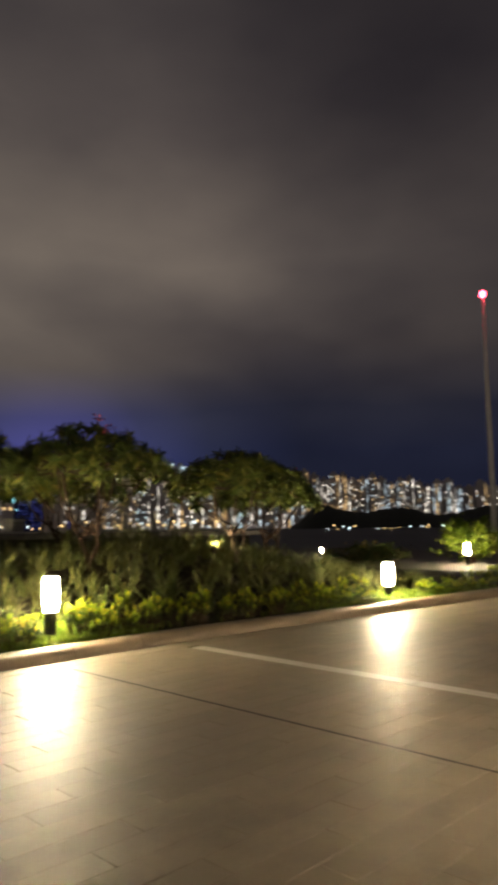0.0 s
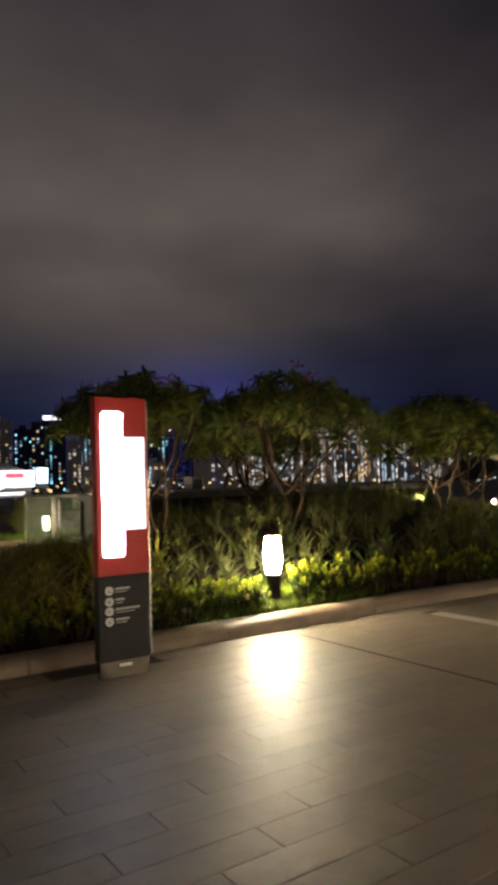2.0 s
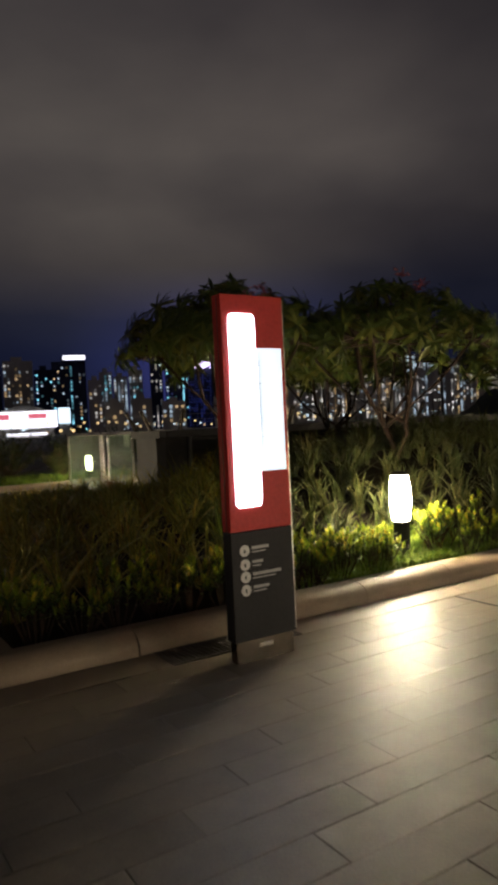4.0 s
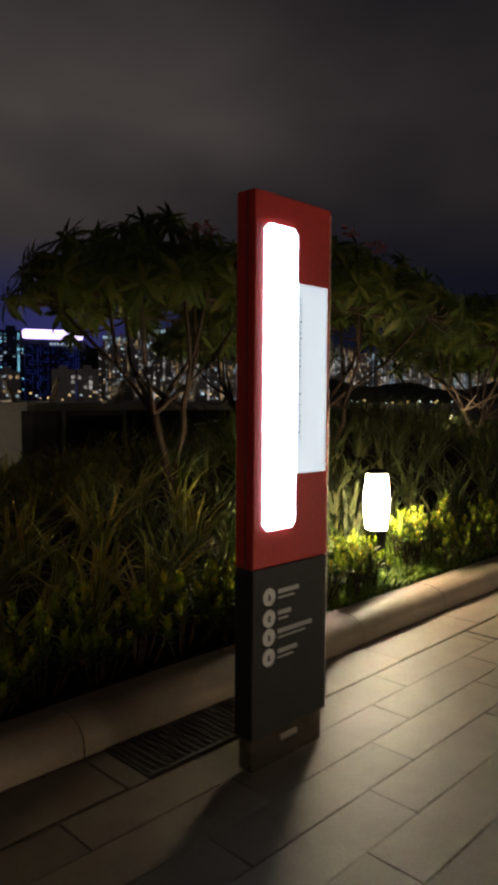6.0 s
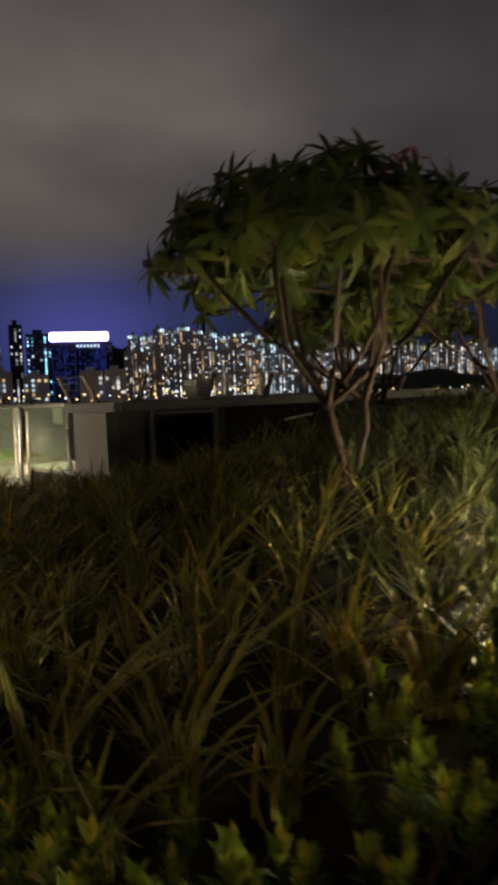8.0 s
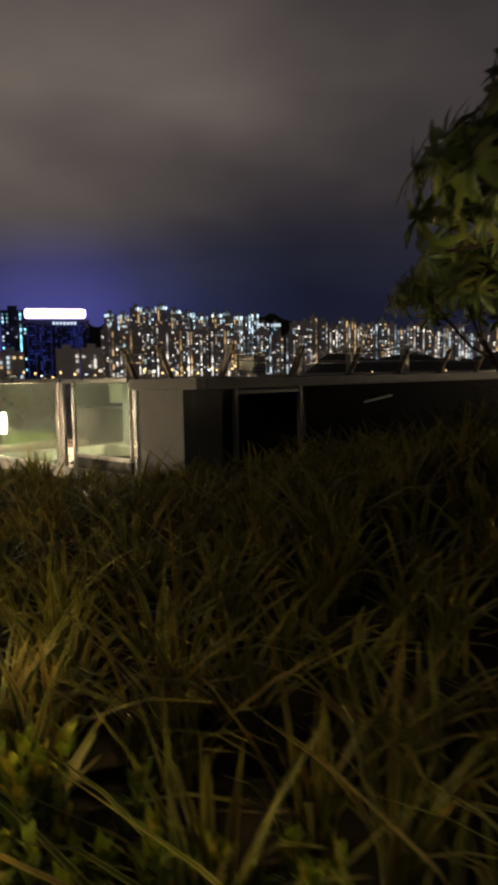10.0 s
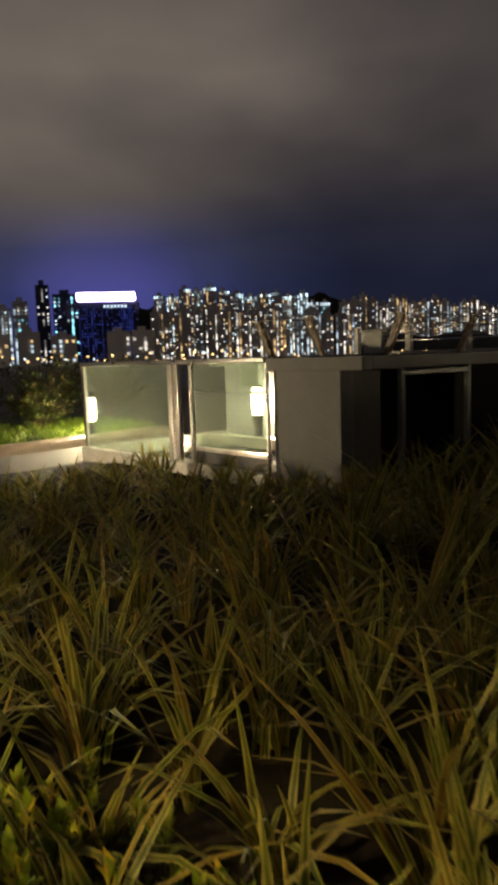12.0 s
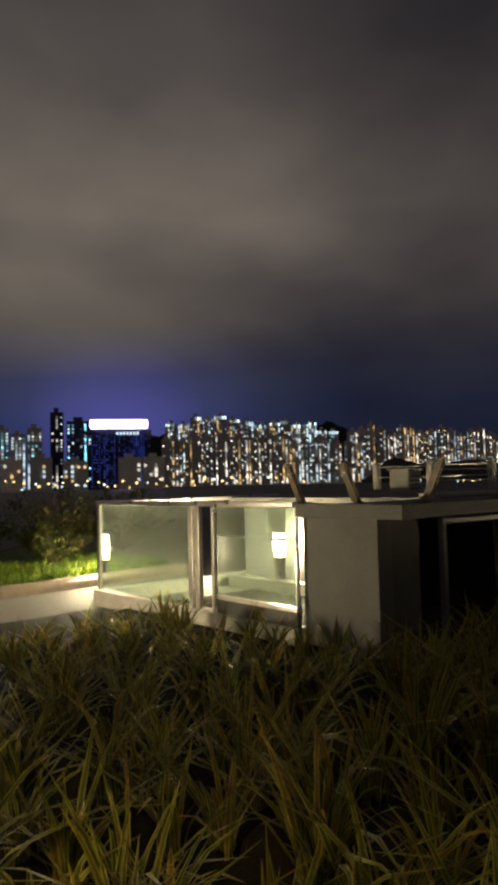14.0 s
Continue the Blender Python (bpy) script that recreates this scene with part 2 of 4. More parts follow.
MAST_GREY = surface("pale_grey_paint", (0.68, 0.68, 0.66), (0.8, 0.8, 0.78), 0.6, scale=2)
PALE = surface("pale_render", (0.32, 0.31, 0.27), (0.42, 0.40, 0.35), 0.7, scale=3, stain=(0.25, 0.235, 0.19))
WHITE = surface("white_print", (0.36, 0.36, 0.37), (0.44, 0.44, 0.45), 0.5, bump=0)
GLASS = glass("balustrade_glass")
LIT_PANEL = glow("lit_white_panel", (0.78, 0.91, 1.0), PANEL)
LIT_PANEL_BLUE = glow("lit_cool_panel", (0.76, 0.92, 1.0), PANEL * 0.07)
ADDED_LANTERN = glow("added_amber_lantern", (1.0, 0.70, 0.30), 3300.0)
LIT_LANTERN = glow("lit_lantern", (1.0, 0.80, 0.48), LANTERN)
TOWER_WALLS = [surface("tower_wall", (0.56, 0.53, 0.50), (0.68, 0.64, 0.60), 0.8, scale=0.05, bump=0),
               surface("pale_tower_wall", (0.74, 0.69, 0.62), (0.86, 0.81, 0.73), 0.8, scale=0.05, bump=0),
               surface("blue_glass_wall", (0.03, 0.04, 0.08), (0.06, 0.07, 0.13), 0.2, scale=0.05, bump=0)]
HILL = surface("wooded_hill", (0.008, 0.012, 0.008), (0.02, 0.028, 0.018), 0.9, scale=0.08, bump=0)
WINDOW_GLOWS = {"warm": glow("warm_window", (1.0, 0.66, 0.30), 0.85, True), "cool": glow("cool_window", (0.72, 0.9, 1.0), 0.82, True),
                "white": glow("white_window", (1.0, 0.93, 0.8), 0.72, True), "blue": glow("blue_wash_window", (0.20, 0.28, 1.0), 0.08, True),
                "cyan": glow("cyan_window", (0.3, 0.85, 1.0), 1.5, True)}
PURPLE_SIGN = glow("violet_white_sign", (0.78, 0.62, 1.0), 4.0)
RED_SIGN = glow("red_lit_sign", (1.0, 0.12, 0.2), 1.3)
WHITE_SIGN = glow("white_lit_screen", (1.0, 0.96, 0.97), 3.0)
PINK_SIGN = glow("red_lettering_glow", (1.0, 0.2, 0.25), 1.2)
LAMP_WARM = glow("shore_lamp_warm", (1.0, 0.66, 0.26), 2.6)
LAMP_COOL = glow("shore_lamp_cool", (0.75, 0.95, 1.0), 2.6)
UPLIGHT = glow("warm_uplight_lens", (1.0, 0.88, 0.55), 2600.0)
BEACON = glow("red_beacon", (1.0, 0.05, 0.09), 25.0)

# ---------------------------------------------------------------- mesh helpers


def mesh_object(name, verts, faces, material, parent=None, label="", smooth=False):
    me = bpy.data.meshes.new(name)
    me.from_pydata(verts, [], faces)
    me.materials.append(material)
    if smooth:
        me.polygons.foreach_set("use_smooth", [True] * len(me.polygons))
    ob = new(name, me)
    ob.parent = parent
    if label:
        ob["label"] = label
    return ob


def part(name, bm, material, parent, label="", smooth=False):
    """Links a bmesh as one mesh object under a thing or a part."""
    me = bpy.data.meshes.new(name)
    bm.to_mesh(me)
    bm.free()
    me.materials.append(material)
    if smooth:
        me.polygons.foreach_set("use_smooth", [True] * len(me.polygons))
    ob = new(name, me)
    ob.parent = parent
    if label:
        ob["label"] = label
    return ob


def thing(name, m, label, category, group="", kind=""):
    ob = new(name)
    ob.empty_display_size = 0.1
    ob.matrix_basis = m
    return tagged(ob, label, category, group, kind)


def block(x0, x1, y0, y1, z0, z1, bevel=0.0, bm=None, seg=2):
    bm = bm or bmesh.new()
    made = bmesh.ops.create_cube(bm, size=1.0)["verts"]
    bmesh.ops.transform(bm, verts=made, matrix=Matrix.Translation(((x0 + x1) / 2, (y0 + y1) / 2, (z0 + z1) / 2)) @ Matrix.Diagonal((x1 - x0, y1 - y0, z1 - z0, 1)))
    if bevel:
        edges = list({e for v in made for e in v.link_edges})
        bmesh.ops.bevel(bm, geom=edges, offset=bevel, segments=seg, affect="EDGES", profile=0.5)
    return bm


def lathe(profile, sides=20, bm=None):
    """A turned shape about z from (radius, height) pairs, closed at both ends."""
    bm = bm or bmesh.new()
    rings = []
    for r, z in profile:
        rings.append([bm.verts.new((r * math.cos(2 * math.pi * k / sides), r * math.sin(2 * math.pi * k / sides), z)) for k in range(sides)])
    for a, b in zip(rings, rings[1:]):
        for k in range(sides):
            bm.faces.new((a[k], a[(k + 1) % sides], b[(k + 1) % sides], b[k]))
    bm.faces.new(rings[0][::-1])
    bm.faces.new(rings[-1])
    return bm


def tube(verts, faces, points, radii, sides=7):
    """Adds a tapered limb through the points to a vertex and face list."""
    rings = []
    for i, p in enumerate(points):
        d = (points[min(i + 1, len(points) - 1)] - points[max(i - 1, 0)]).normalized()
        a = d.orthogonal().normalized()
        b = d.cross(a)
        rings.append(len(verts))
        for k in range(sides):
            w = 2 * math.pi * k / sides
            verts.append(p + radii[i] * (math.cos(w) * a + math.sin(w) * b))
    for r0, r1 in zip(rings, rings[1:]):
        for k in range(sides):
            faces.append((r0 + k, r0 + (k + 1) % sides, r1 + (k + 1) % sides, r1 + k))
    faces.append([rings[-1] + k for k in range(sides)])


def smoothstep(a, b, v):
    v = min(1.0, max(0.0, (v - a) / (b - a)))
    return v * v * (3 - 2 * v)


# ---------------------------------------------------------------- plan
KERB_X, KERB_Y = 0.91, 6.81       # faces of the kerb beside the walk and in front of the plaza
KERB_W, KERB_H = 0.25, 0.15
BED_END_X, BED_END_Y = 21.0, 19.0
BEND_X, BEND = 6.91, 0.062


def kerb_front(x):
    """The plaza kerb runs straight past the sign and then bends a little towards the plaza."""
    return KERB_Y - BEND * max(0.0, x - BEND_X)


def soil_height(x, y):
    """The planted bed swells into a low mound under the trees."""
    m = 1.0 * math.exp(-(((x - 8.0) / 4.6) ** 2) - ((y - 9.4) / (3.1 if y > 9.4 else 2.6)) ** 2)
    m *= smoothstep(0.1, 3.0, y - KERB_Y) * smoothstep(0.1, 3.2, x - KERB_X)
    return 0.09 + m + 0.03 * noise.noise((x * 0.9, y * 0.9, 0))


# ---------------------------------------------------------------- ground, paving, kerbs, bed
g = 4000
tagged(mesh_object("ground", [(-g, -g, -0.10), (g, -g, -0.10), (g, g, -0.10), (-g, g, -0.10)], [(0, 1, 2, 3)], GROUND),
       "dark ground and water reaching to the horizon", "ground", kind="structure")
pavement = tagged(mesh_object("pavement", [(-14, -14, -0.019), (40, -14, -0.019), (40, 40, -0.019), (-14, 40, -0.019)], [(0, 1, 2, 3)], BED),
                  "grey-brown granite paving laid in staggered rows", "paving", kind="structure")


def bed_surface():
    nx, ny = 84, 52
    verts, faces = [], []
    for j in range(ny + 1):
        for i in range(nx + 1):
            x = KERB_X + 0.12 + (BED_END_X - KERB_X - 0.12) * i / nx
            y0 = kerb_front(x) + 0.12
            y = y0 + (BED_END_Y - y0) * j / ny
            z = soil_height(x, y)
            if x > 5.5 and y > 14.4:
                z = 0.04
            verts.append((x, y, z))
    for j in range(ny):
        for i in range(nx):
            a = j * (nx + 1) + i
            faces.append((a, a + 1, a + nx + 2, a + nx + 1))
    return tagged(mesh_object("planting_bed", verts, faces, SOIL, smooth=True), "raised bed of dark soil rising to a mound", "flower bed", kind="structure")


bed_surface()

KERB_PROFILE = ((0.0, -0.03), (0.0, 0.045)) + tuple((0.15 - 0.15 * math.cos(radians(q)), 0.045 + (KERB_H - 0.045) * math.sin(radians(q))) for q in range(8, 91, 8)) + ((0.15, KERB_H), (KERB_W - 0.012, KERB_H), (KERB_W, KERB_H - 0.012), (KERB_W, -0.03))


def kerb_mesh(length, mitre=False):
    """One kerb stone along +x, its face at y = 0 and its body towards +y; mitre cuts its near end at 45 degrees."""
    n = len(KERB_PROFILE)
    verts = [(d if mitre else 0.0, d, z) for d, z in KERB_PROFILE] + [(length - 0.008, d, z) for d, z in KERB_PROFILE]
    faces = [(k, k + 1, n + k + 1, n + k) for k in range(n - 1)] + [tuple(range(n))[::-1], tuple(range(n, 2 * n))]
    me = bpy.data.meshes.new("kerb_stone")
    me.from_pydata(verts, [], [f[::-1] for f in faces])
    me.materials.append(KERB)
    return me


def kerb_run(name, m, count, length, label, first_mitred=True, flip=False):
    run = thing(name, m, label, "kerb", kind="structure")
    plain, cut = kerb_mesh(length), kerb_mesh(length, True)
    for i in range(count):
        ob = new("kerb_stone", cut if i == 0 and first_mitred else plain)
        ob.parent = run
        ob.location = (i * length, 0.004 * math.sin(i * 2.1), 0)
        if flip:
            ob.scale = (1, -1, 1)
    return run


kerb_run("kerb_plaza", pose(KERB_X, KERB_Y, 0), 6, 1.0, "rounded pale kerb of precast stones round the bed")
kerb_run("kerb_plaza_bend", pose(BEND_X, KERB_Y, 0, 0, 0, -math.degrees(math.atan(BEND))), 14, 1.0, "rounded pale kerb of precast stones bending along the bed", first_mitred=False)
kerb_run("kerb_walk", pose(KERB_X, KERB_Y, 0, 0, 0, 90), 12, 1.0, "rounded pale kerb of precast stones beside the walk", flip=True)

# ---------------------------------------------------------------- wayfinding sign


def wayfinding_sign():
    s = thing("wayfinding_sign", pose(2.525, 6.262, 0), "tall red and charcoal totem sign with two lit white panels", "sign")
    w, d = 0.232, 0.05
    part("plinth", block(-w + 0.015, w - 0.015, -d + 0.012, d - 0.012, 0, 0.14, 0.004), BAR_STEEL, s, "dark brushed steel plinth")
    part("nameplate", block(-0.05, 0.05, -d + 0.006, -d + 0.011, 0.085, 0.105), STEEL, s)
    part("lower_body", block(-w, w, -d, d, 0.14, 0.825, 0.005), CHARCOAL, s, "charcoal lower body")
    part("upper_body", block(-w, w, -d, d, 0.827, 2.30, 0.006), RED, s, "red lacquered upper body")
    part("edge_strip", block(-w - 0.003, -w - 0.0005, -0.016, -0.004, 0.83, 2.29), RED_GROOVE, s, "dark red side groove")
    part("edge_strip", block(w + 0.0005, w + 0.006, -d + 0.004, -d + 0.03, 0.15, 2.28), STEEL, s, "bright side trim")
    # the proud panel has cut corners
    bm = bmesh.new()
    x0, x1, z0, z1, c = -0.181, 0.003, 0.978, 2.178, 0.022
    ring = [(x0 + c, z0), (x1 - c, z0), (x1, z0 + c), (x1, z1 - c), (x1 - c, z1), (x0 + c, z1), (x0, z1 - c), (x0, z0 + c)]
    fr = [bm.verts.new((x, -d - 0.012, z)) for x, z in ring]
    bk = [bm.verts.new((x, -d - 0.001, z)) for x, z in ring]
    bm.faces.new(fr)
    for k in range(8):
        bm.faces.new((fr[k], bk[k], bk[(k + 1) % 8], fr[(k + 1) % 8]))
    part("map_panel", bm, LIT_PANEL, s, "white lit panel with cut corners")
    text_panel = part("text_panel", block(0.014, 0.203, -d - 0.008, -d - 0.001, 1.195, 1.968, 0.003), LIT_PANEL_BLUE, s, "cool white lit text panel")
    for k in range(26):
        ln = 0.012 + 0.01 * ((k * 7) % 5) / 5
        part("text_line", block(0.020, 0.020 + ln, -d - 0.0095, -d - 0.0085, 1.90 - k * 0.0225, 1.909 - k * 0.0225), DARK_METAL, text_panel)
    for z, ln in ((0.706, 0.127), (0.618, 0.08), (0.541, 0.215), (0.458, 0.12)):
        bm = lathe([(0.036, 0), (0.036, 0.0015)], 20)
        bmesh.ops.transform(bm, verts=bm.verts, matrix=pose(-0.137, -d - 0.0005, z, 90))
        disc = part("icon", bm, WHITE, s, "white round pictogram")
        part("icon_mark", block(-0.144, -0.132, -d - 0.0035, -d - 0.0022, z - 0.014, z + 0.010), CHARCOAL, disc)
        part("text_bar", block(-0.084, -0.084 + ln, -d - 0.002, -d - 0.0004, z + 0.004, z + 0.022), DIM_WHITE, s)
        part("text_bar", block(-0.084, -0.084 + ln * 0.8, -d - 0.002, -d - 0.0004, z - 0.016, z - 0.009), DIM_WHITE, s)
    return s


wayfinding_sign()

# ---------------------------------------------------------------- bollard lights


def bollard(m, label, lamp=LIT_LANTERN):
    b = thing("bollard_light", m, label, "bollard light", "bollard lights")
    part("post", lathe([(0.09, -0.12), (0.09, 0.0), (0.078, 0.012), (0.076, 0.36), (0.083, 0.365), (0.083, 0.388)], 20), POST_BLACK, b, "dark metal post", True)
    prof = [(0.078 + 0.020 * math.sin(math.pi * k / 10), 0.39 + 0.425 * k / 10) for k in range(11)]
    part("lantern", lathe(prof, 20), lamp, b, "glowing barrel-shaped lantern", True)
    part("cap", lathe([(0.082, 0.818), (0.084, 0.828), (0.08, 0.846), (0.03, 0.856)], 20), POST_BLACK, b, "dark metal cap", True)
    return b


first = bollard(pose(4.92, 7.43, 0.115), "lit barrel bollard among golden shrubs behind the kerb")
for x, y, z in ((11.97, 7.10, 0.0), (20.4, 7.0, -0.25), (7.04, 22.05, -0.02), (8.05, 18.55, 0.16), (26.0, 12.7, 0.0),
                # The row below is unseen, added to light the paving and far grass.
                (1.8, 18.8, 0.0), (-2.4, -0.9, 0.0), (5.3, -0.5, 0.0), (8.9, -0.8, 0.0), (13.0, -0.5, 0.0)):
    copy_thing(first, pose(x, y, z))
copy_thing(first, pose(31.5, 24.3, -0.1) @ Matrix.Scale(0.55, 4))


# Added out of view for the grass's warm light; the hood spares the plaza.
def path_lamp():
    t = thing("path_lamp", pose(-0.9, 11.6, 0.0), "added unseen lamp beside the walk, slim dark post with amber lantern", "lamp post")
    part("base_plate", lathe([(0.12, 0.0), (0.12, 0.02), (0.06, 0.05)], 16), DARK_METAL, t, "", True)
    part("post", lathe([(0.05, 0.05), (0.04, 2.24)], 16), DARK_METAL, t, "dark metal post", True)
    part("arm", block(-0.012, 0.012, -0.012, 0.012, 2.24, 2.64), DARK_METAL, t)
    part("lantern", lathe([(0.05, 2.50), (0.07, 2.52), (0.07, 2.60), (0.05, 2.615)], 20), ADDED_LANTERN, t, "glowing amber lamp", True)
    part("hood", lathe([(0.05, 2.645), (0.28, 2.385), (0.29, 2.385), (0.06, 2.665)], 28), DARK_METAL, t, "dark conical hood")


path_lamp()

# ---------------------------------------------------------------- drain grate and tactile bars


def drain_grate():
    gr = thing("drain_grate", pose(2.0, 6.5, 0), "dark slotted metal drain grate set in the paving", "grate")
    part("frame", block(0, 1.0, 0, 0.012, -0.028, 0.003), GRATE, gr)
    part("frame", block(0, 1.0, 0.288, 0.30, -0.028, 0.003), GRATE, gr)
    part("frame", block(0, 0.012, 0.0125, 0.2875, -0.028, 0.003), GRATE, gr)
    part("frame", block(0.988, 1.0, 0.0125, 0.2875, -0.028, 0.003), GRATE, gr)
    bar = part("bar", block(0.0125, 0.9875, 0, 0.007, -0.017, 0.0), GRATE, gr)
    bar.location.y = 0.02
    for k in range(1, 12):
        b = new("bar", bar.data)
        b.parent, b.location = gr, (0, 0.02 + k * 0.0225, 0)
    # A black sheet gives the slots the darkness of a deep channel.
    part("channel_shade", block(0.0125, 0.9875, 0.0125, 0.2875, -0.0185, -0.0172), POST_BLACK, gr, "black sheet for the shaded channel under the bars")
    rod = part("cross_rod", block(0, 0.009, 0.0125, 0.2875, -0.016, 0.0012), GRATE, gr)
    rod.location.x = 0.03
    for k in range(1, 26):
        b = new("cross_rod", rod.data)
        b.parent, b.location = gr, (0.03 + k * 0.037, 0, 0)


drain_grate()


def tactile_path():
    tp = thing("tactile_path", pose(0.64, 4.16, 0.0, 0, 0, 7.2), "tactile guide path of raised steel bars on the paving", "tactile paving")
    bar = part("bar", block(-0.017, 0.017, -0.135, 0.135, 0.0, 0.008, 0.004, seg=2), BAR_STEEL, tp)
    bar.location = (-0.02, 0.16, 0.0015)
    for row in range(6):
        for n in range(-3 if row else 0, 9):
            if row == 0 and n == 0:
                continue
            b = new("bar", bar.data)
            b.parent, b.location = tp, (-0.02 - row * 0.078, 0.16 + n * 0.29, 0.0015)


tactile_path()

# ---------------------------------------------------------------- stair pavilion with glass balustrade


PAVILION = pose(-0.115, 0.826, 0) @ Matrix.Diagonal((1, 0.932, 0.98, 1))


def stair_pavilion():
    p = thing("stair_pavilion", PAVILION, "low concrete stair pavilion with a flat roof slab and dark openings", "pavilion")
    part("wall", block(5.96, 6.16, 15.08, 16.10, -0.05, 1.33, 0.006), CONCRETE, p, "fair-faced concrete end wall")
    part("wall", block(6.162, 6.63, 15.12, 15.3, -0.05, 1.33, 0.006), SHADED_CONCRETE, p, "recessed wall panel, its grey darkened for shade under the roof")
    part("column", block(6.515, 6.575, 14.74, 14.80, -0.05, 1.323, 0.006), CONCRETE, p)
    part("column", block(7.72, 7.78, 14.74, 14.80, -0.05, 1.323, 0.006), DARK_METAL, p)
    part("lintel", block(6.577, 7.718, 14.745, 14.795, 1.25, 1.30, 0.004), DARK_METAL, p)
    part("wall", block(8.262, 16.3, 15.12, 15.3, -0.05, 1.33, 0.006), SHADED_SIDE_WALL, p, "side wall, the grass's shade put into its near-black")
    part("wall", block(6.9, 16.3, 16.6, 16.8, -0.05, 1.33), SHADED_INNER_WALL, p, "inner wall, coloured dark for the shade inside")
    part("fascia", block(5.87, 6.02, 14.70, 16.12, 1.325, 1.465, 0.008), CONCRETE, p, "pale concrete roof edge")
    part("fascia", block(6.022, 16.3, 14.70, 14.85, 1.325, 1.463, 0.008), SHADED_CONCRETE, p, "weathered concrete roof edge, darkened for shade")
    part("roof", block(6.022, 16.3, 14.852, 16.12, 1.335, 1.44), SHADED_CONCRETE, p)
    part("upper_roof", block(8.3, 16.3, 16.122, 20.5, 1.335, 1.45), CONCRETE, p)
    part("wall", block(8.5, 8.7, 16.9, 20.3, 0.0, 1.33), SHADED_INNER_WALL, p, "inner wall, coloured dark for the shade inside")
    part("upstand", block(8.3, 16.3, 16.2, 16.4, 1.451, 1.50, 0.006), PALE, p, "pale upstand on the roof")
    part("handrail", lathe([(0.016, 0), (0.016, 0.75)], 12), STEEL, p, "bright steel handrail").matrix_basis = pose(9.6, 15.05, 1.03, 0, 84, 0)
    return p


stair_pavilion()


def glass_balustrade():
    b = thing("glass_balustrade", PAVILION, "framed glass balustrade on a pale plinth round the stair opening", "balustrade")
    part("plinth", block(5.80, 6.02, 16.105, 20.5, -0.05, 0.20, 0.01), PALE, b, "pale rendered plinth")
    part("plinth", block(6.022, 9.4, 20.3, 20.5, -0.05, 0.20, 0.01), PALE, b, "pale rendered plinth")
    part("sill_rail", block(5.85, 5.93, 16.11, 17.5, 0.36, 0.405, 0.004), STEEL, b)
    part("infill", block(5.87, 5.91, 16.11, 17.5, 0.201, 0.358), DARK_METAL, b)
    for y0, y1, z0 in ((18.12, 20.40, 0.205), (16.14, 17.54, 0.41)):
        pane = part("pane", block(5.884, 5.896, y0, y1, z0, 1.42), GLASS, b, "greenish glass pane")
        pane.visible_shadow = False
    for y in (18.04, 17.90):
        part("post", block(5.86, 5.92, y - 0.045, y + 0.045, 0.201, 1.42, 0.006), STEEL, b, "steel post")
    part("post", block(5.86, 5.92, 17.545, 17.60, 0.201, 1.42, 0.006), STEEL, b, "steel post")
    part("post", block(5.86, 5.92, 20.41, 20.48, 0.201, 1.42, 0.006), STEEL, b, "steel post")
    part("post", block(5.87, 5.91, 16.112, 16.135, 0.201, 1.42, 0.004), STEEL, b, "steel post")
    part("top_rail", block(5.845, 5.935, 16.125, 20.49, 1.422, 1.48, 0.012), STEEL, b, "steel top rail")
    part("top_rail", block(5.94, 9.4, 20.40, 20.48, 1.422, 1.48, 0.012), STEEL, b, "steel top rail")
    part("notice", block(5.90, 5.904, 16.3, 16.62, 1.15, 1.40), PALE, b, "pale printed notice on the glass")
    part("mid_rail", block(5.905, 5.925, 16.14, 17.6, 1.07, 1.10, 0.004), DARK_METAL, b, "thin dark mid rail")
    return b


glass_balustrade()
tagged(mesh_object("stair_landing", [(5.91, 15.84, 0.012), (13.5, 15.84, 0.012), (13.5, 19.74, 0.012), (5.91, 19.74, 0.012)], [(0, 1, 2, 3)], PALE),
       "pale landing floor inside the balustrade", "floor", kind="structure")
inner = thing("stair_parapet", pose(0, 0, 0), "pale low parapet behind the glass", "parapet")
part("parapet_wall", block(7.9, 8.05, 16.9, 19.6, 0.0, 0.18, 0.01), PALE, inner)
part("coping", block(7.87, 8.08, 16.88, 19.62, 0.182, 0.21, 0.008), PALE, inner)


def leaning_post(x, y, lean_x, lean_y, label):
    """A flat bracket on the roof edge that leans outward and carries the wires."""
    q = thing("leaning_post", pose(x, y, 1.435), label, "post", "leaning posts on the roof")
    shear = Matrix(((1, 0, lean_x, 0), (0, 1, lean_y, 0), (0, 0, 1, 0), (0, 0, 0, 1)))
    for name, m in (("shaft", block(-0.03, 0.03, -0.03, 0.03, 0.012, 0.40, 0.005)), ("edge_flange", block(-0.036, -0.031, -0.036, 0.036, 0.012, 0.395))):
        bmesh.ops.transform(m, verts=m.verts, matrix=shear)
        part(name, m, POST_BROWN, q)
    part("base_plate", block(-0.07, 0.07, -0.07, 0.07, 0.0, 0.012), DARK_METAL, q)
    for h in (0.2, 0.3, 0.385):
        eye = block(-0.012, 0.012, -0.012, 0.012, -0.012, 0.012)
        bmesh.ops.transform(eye, verts=eye.verts, matrix=Matrix.Translation((h * lean_x * 1.15, h * lean_y * 1.15, h)))
        part("wire_eye", eye, STEEL, q)


POST_BROWN = surface("brown_painted_bracket", (0.10, 0.075, 0.045), (0.17, 0.13, 0.08), 0.55, scale=9)
SIDE_POSTS = (16.6, 15.85, 15.12)
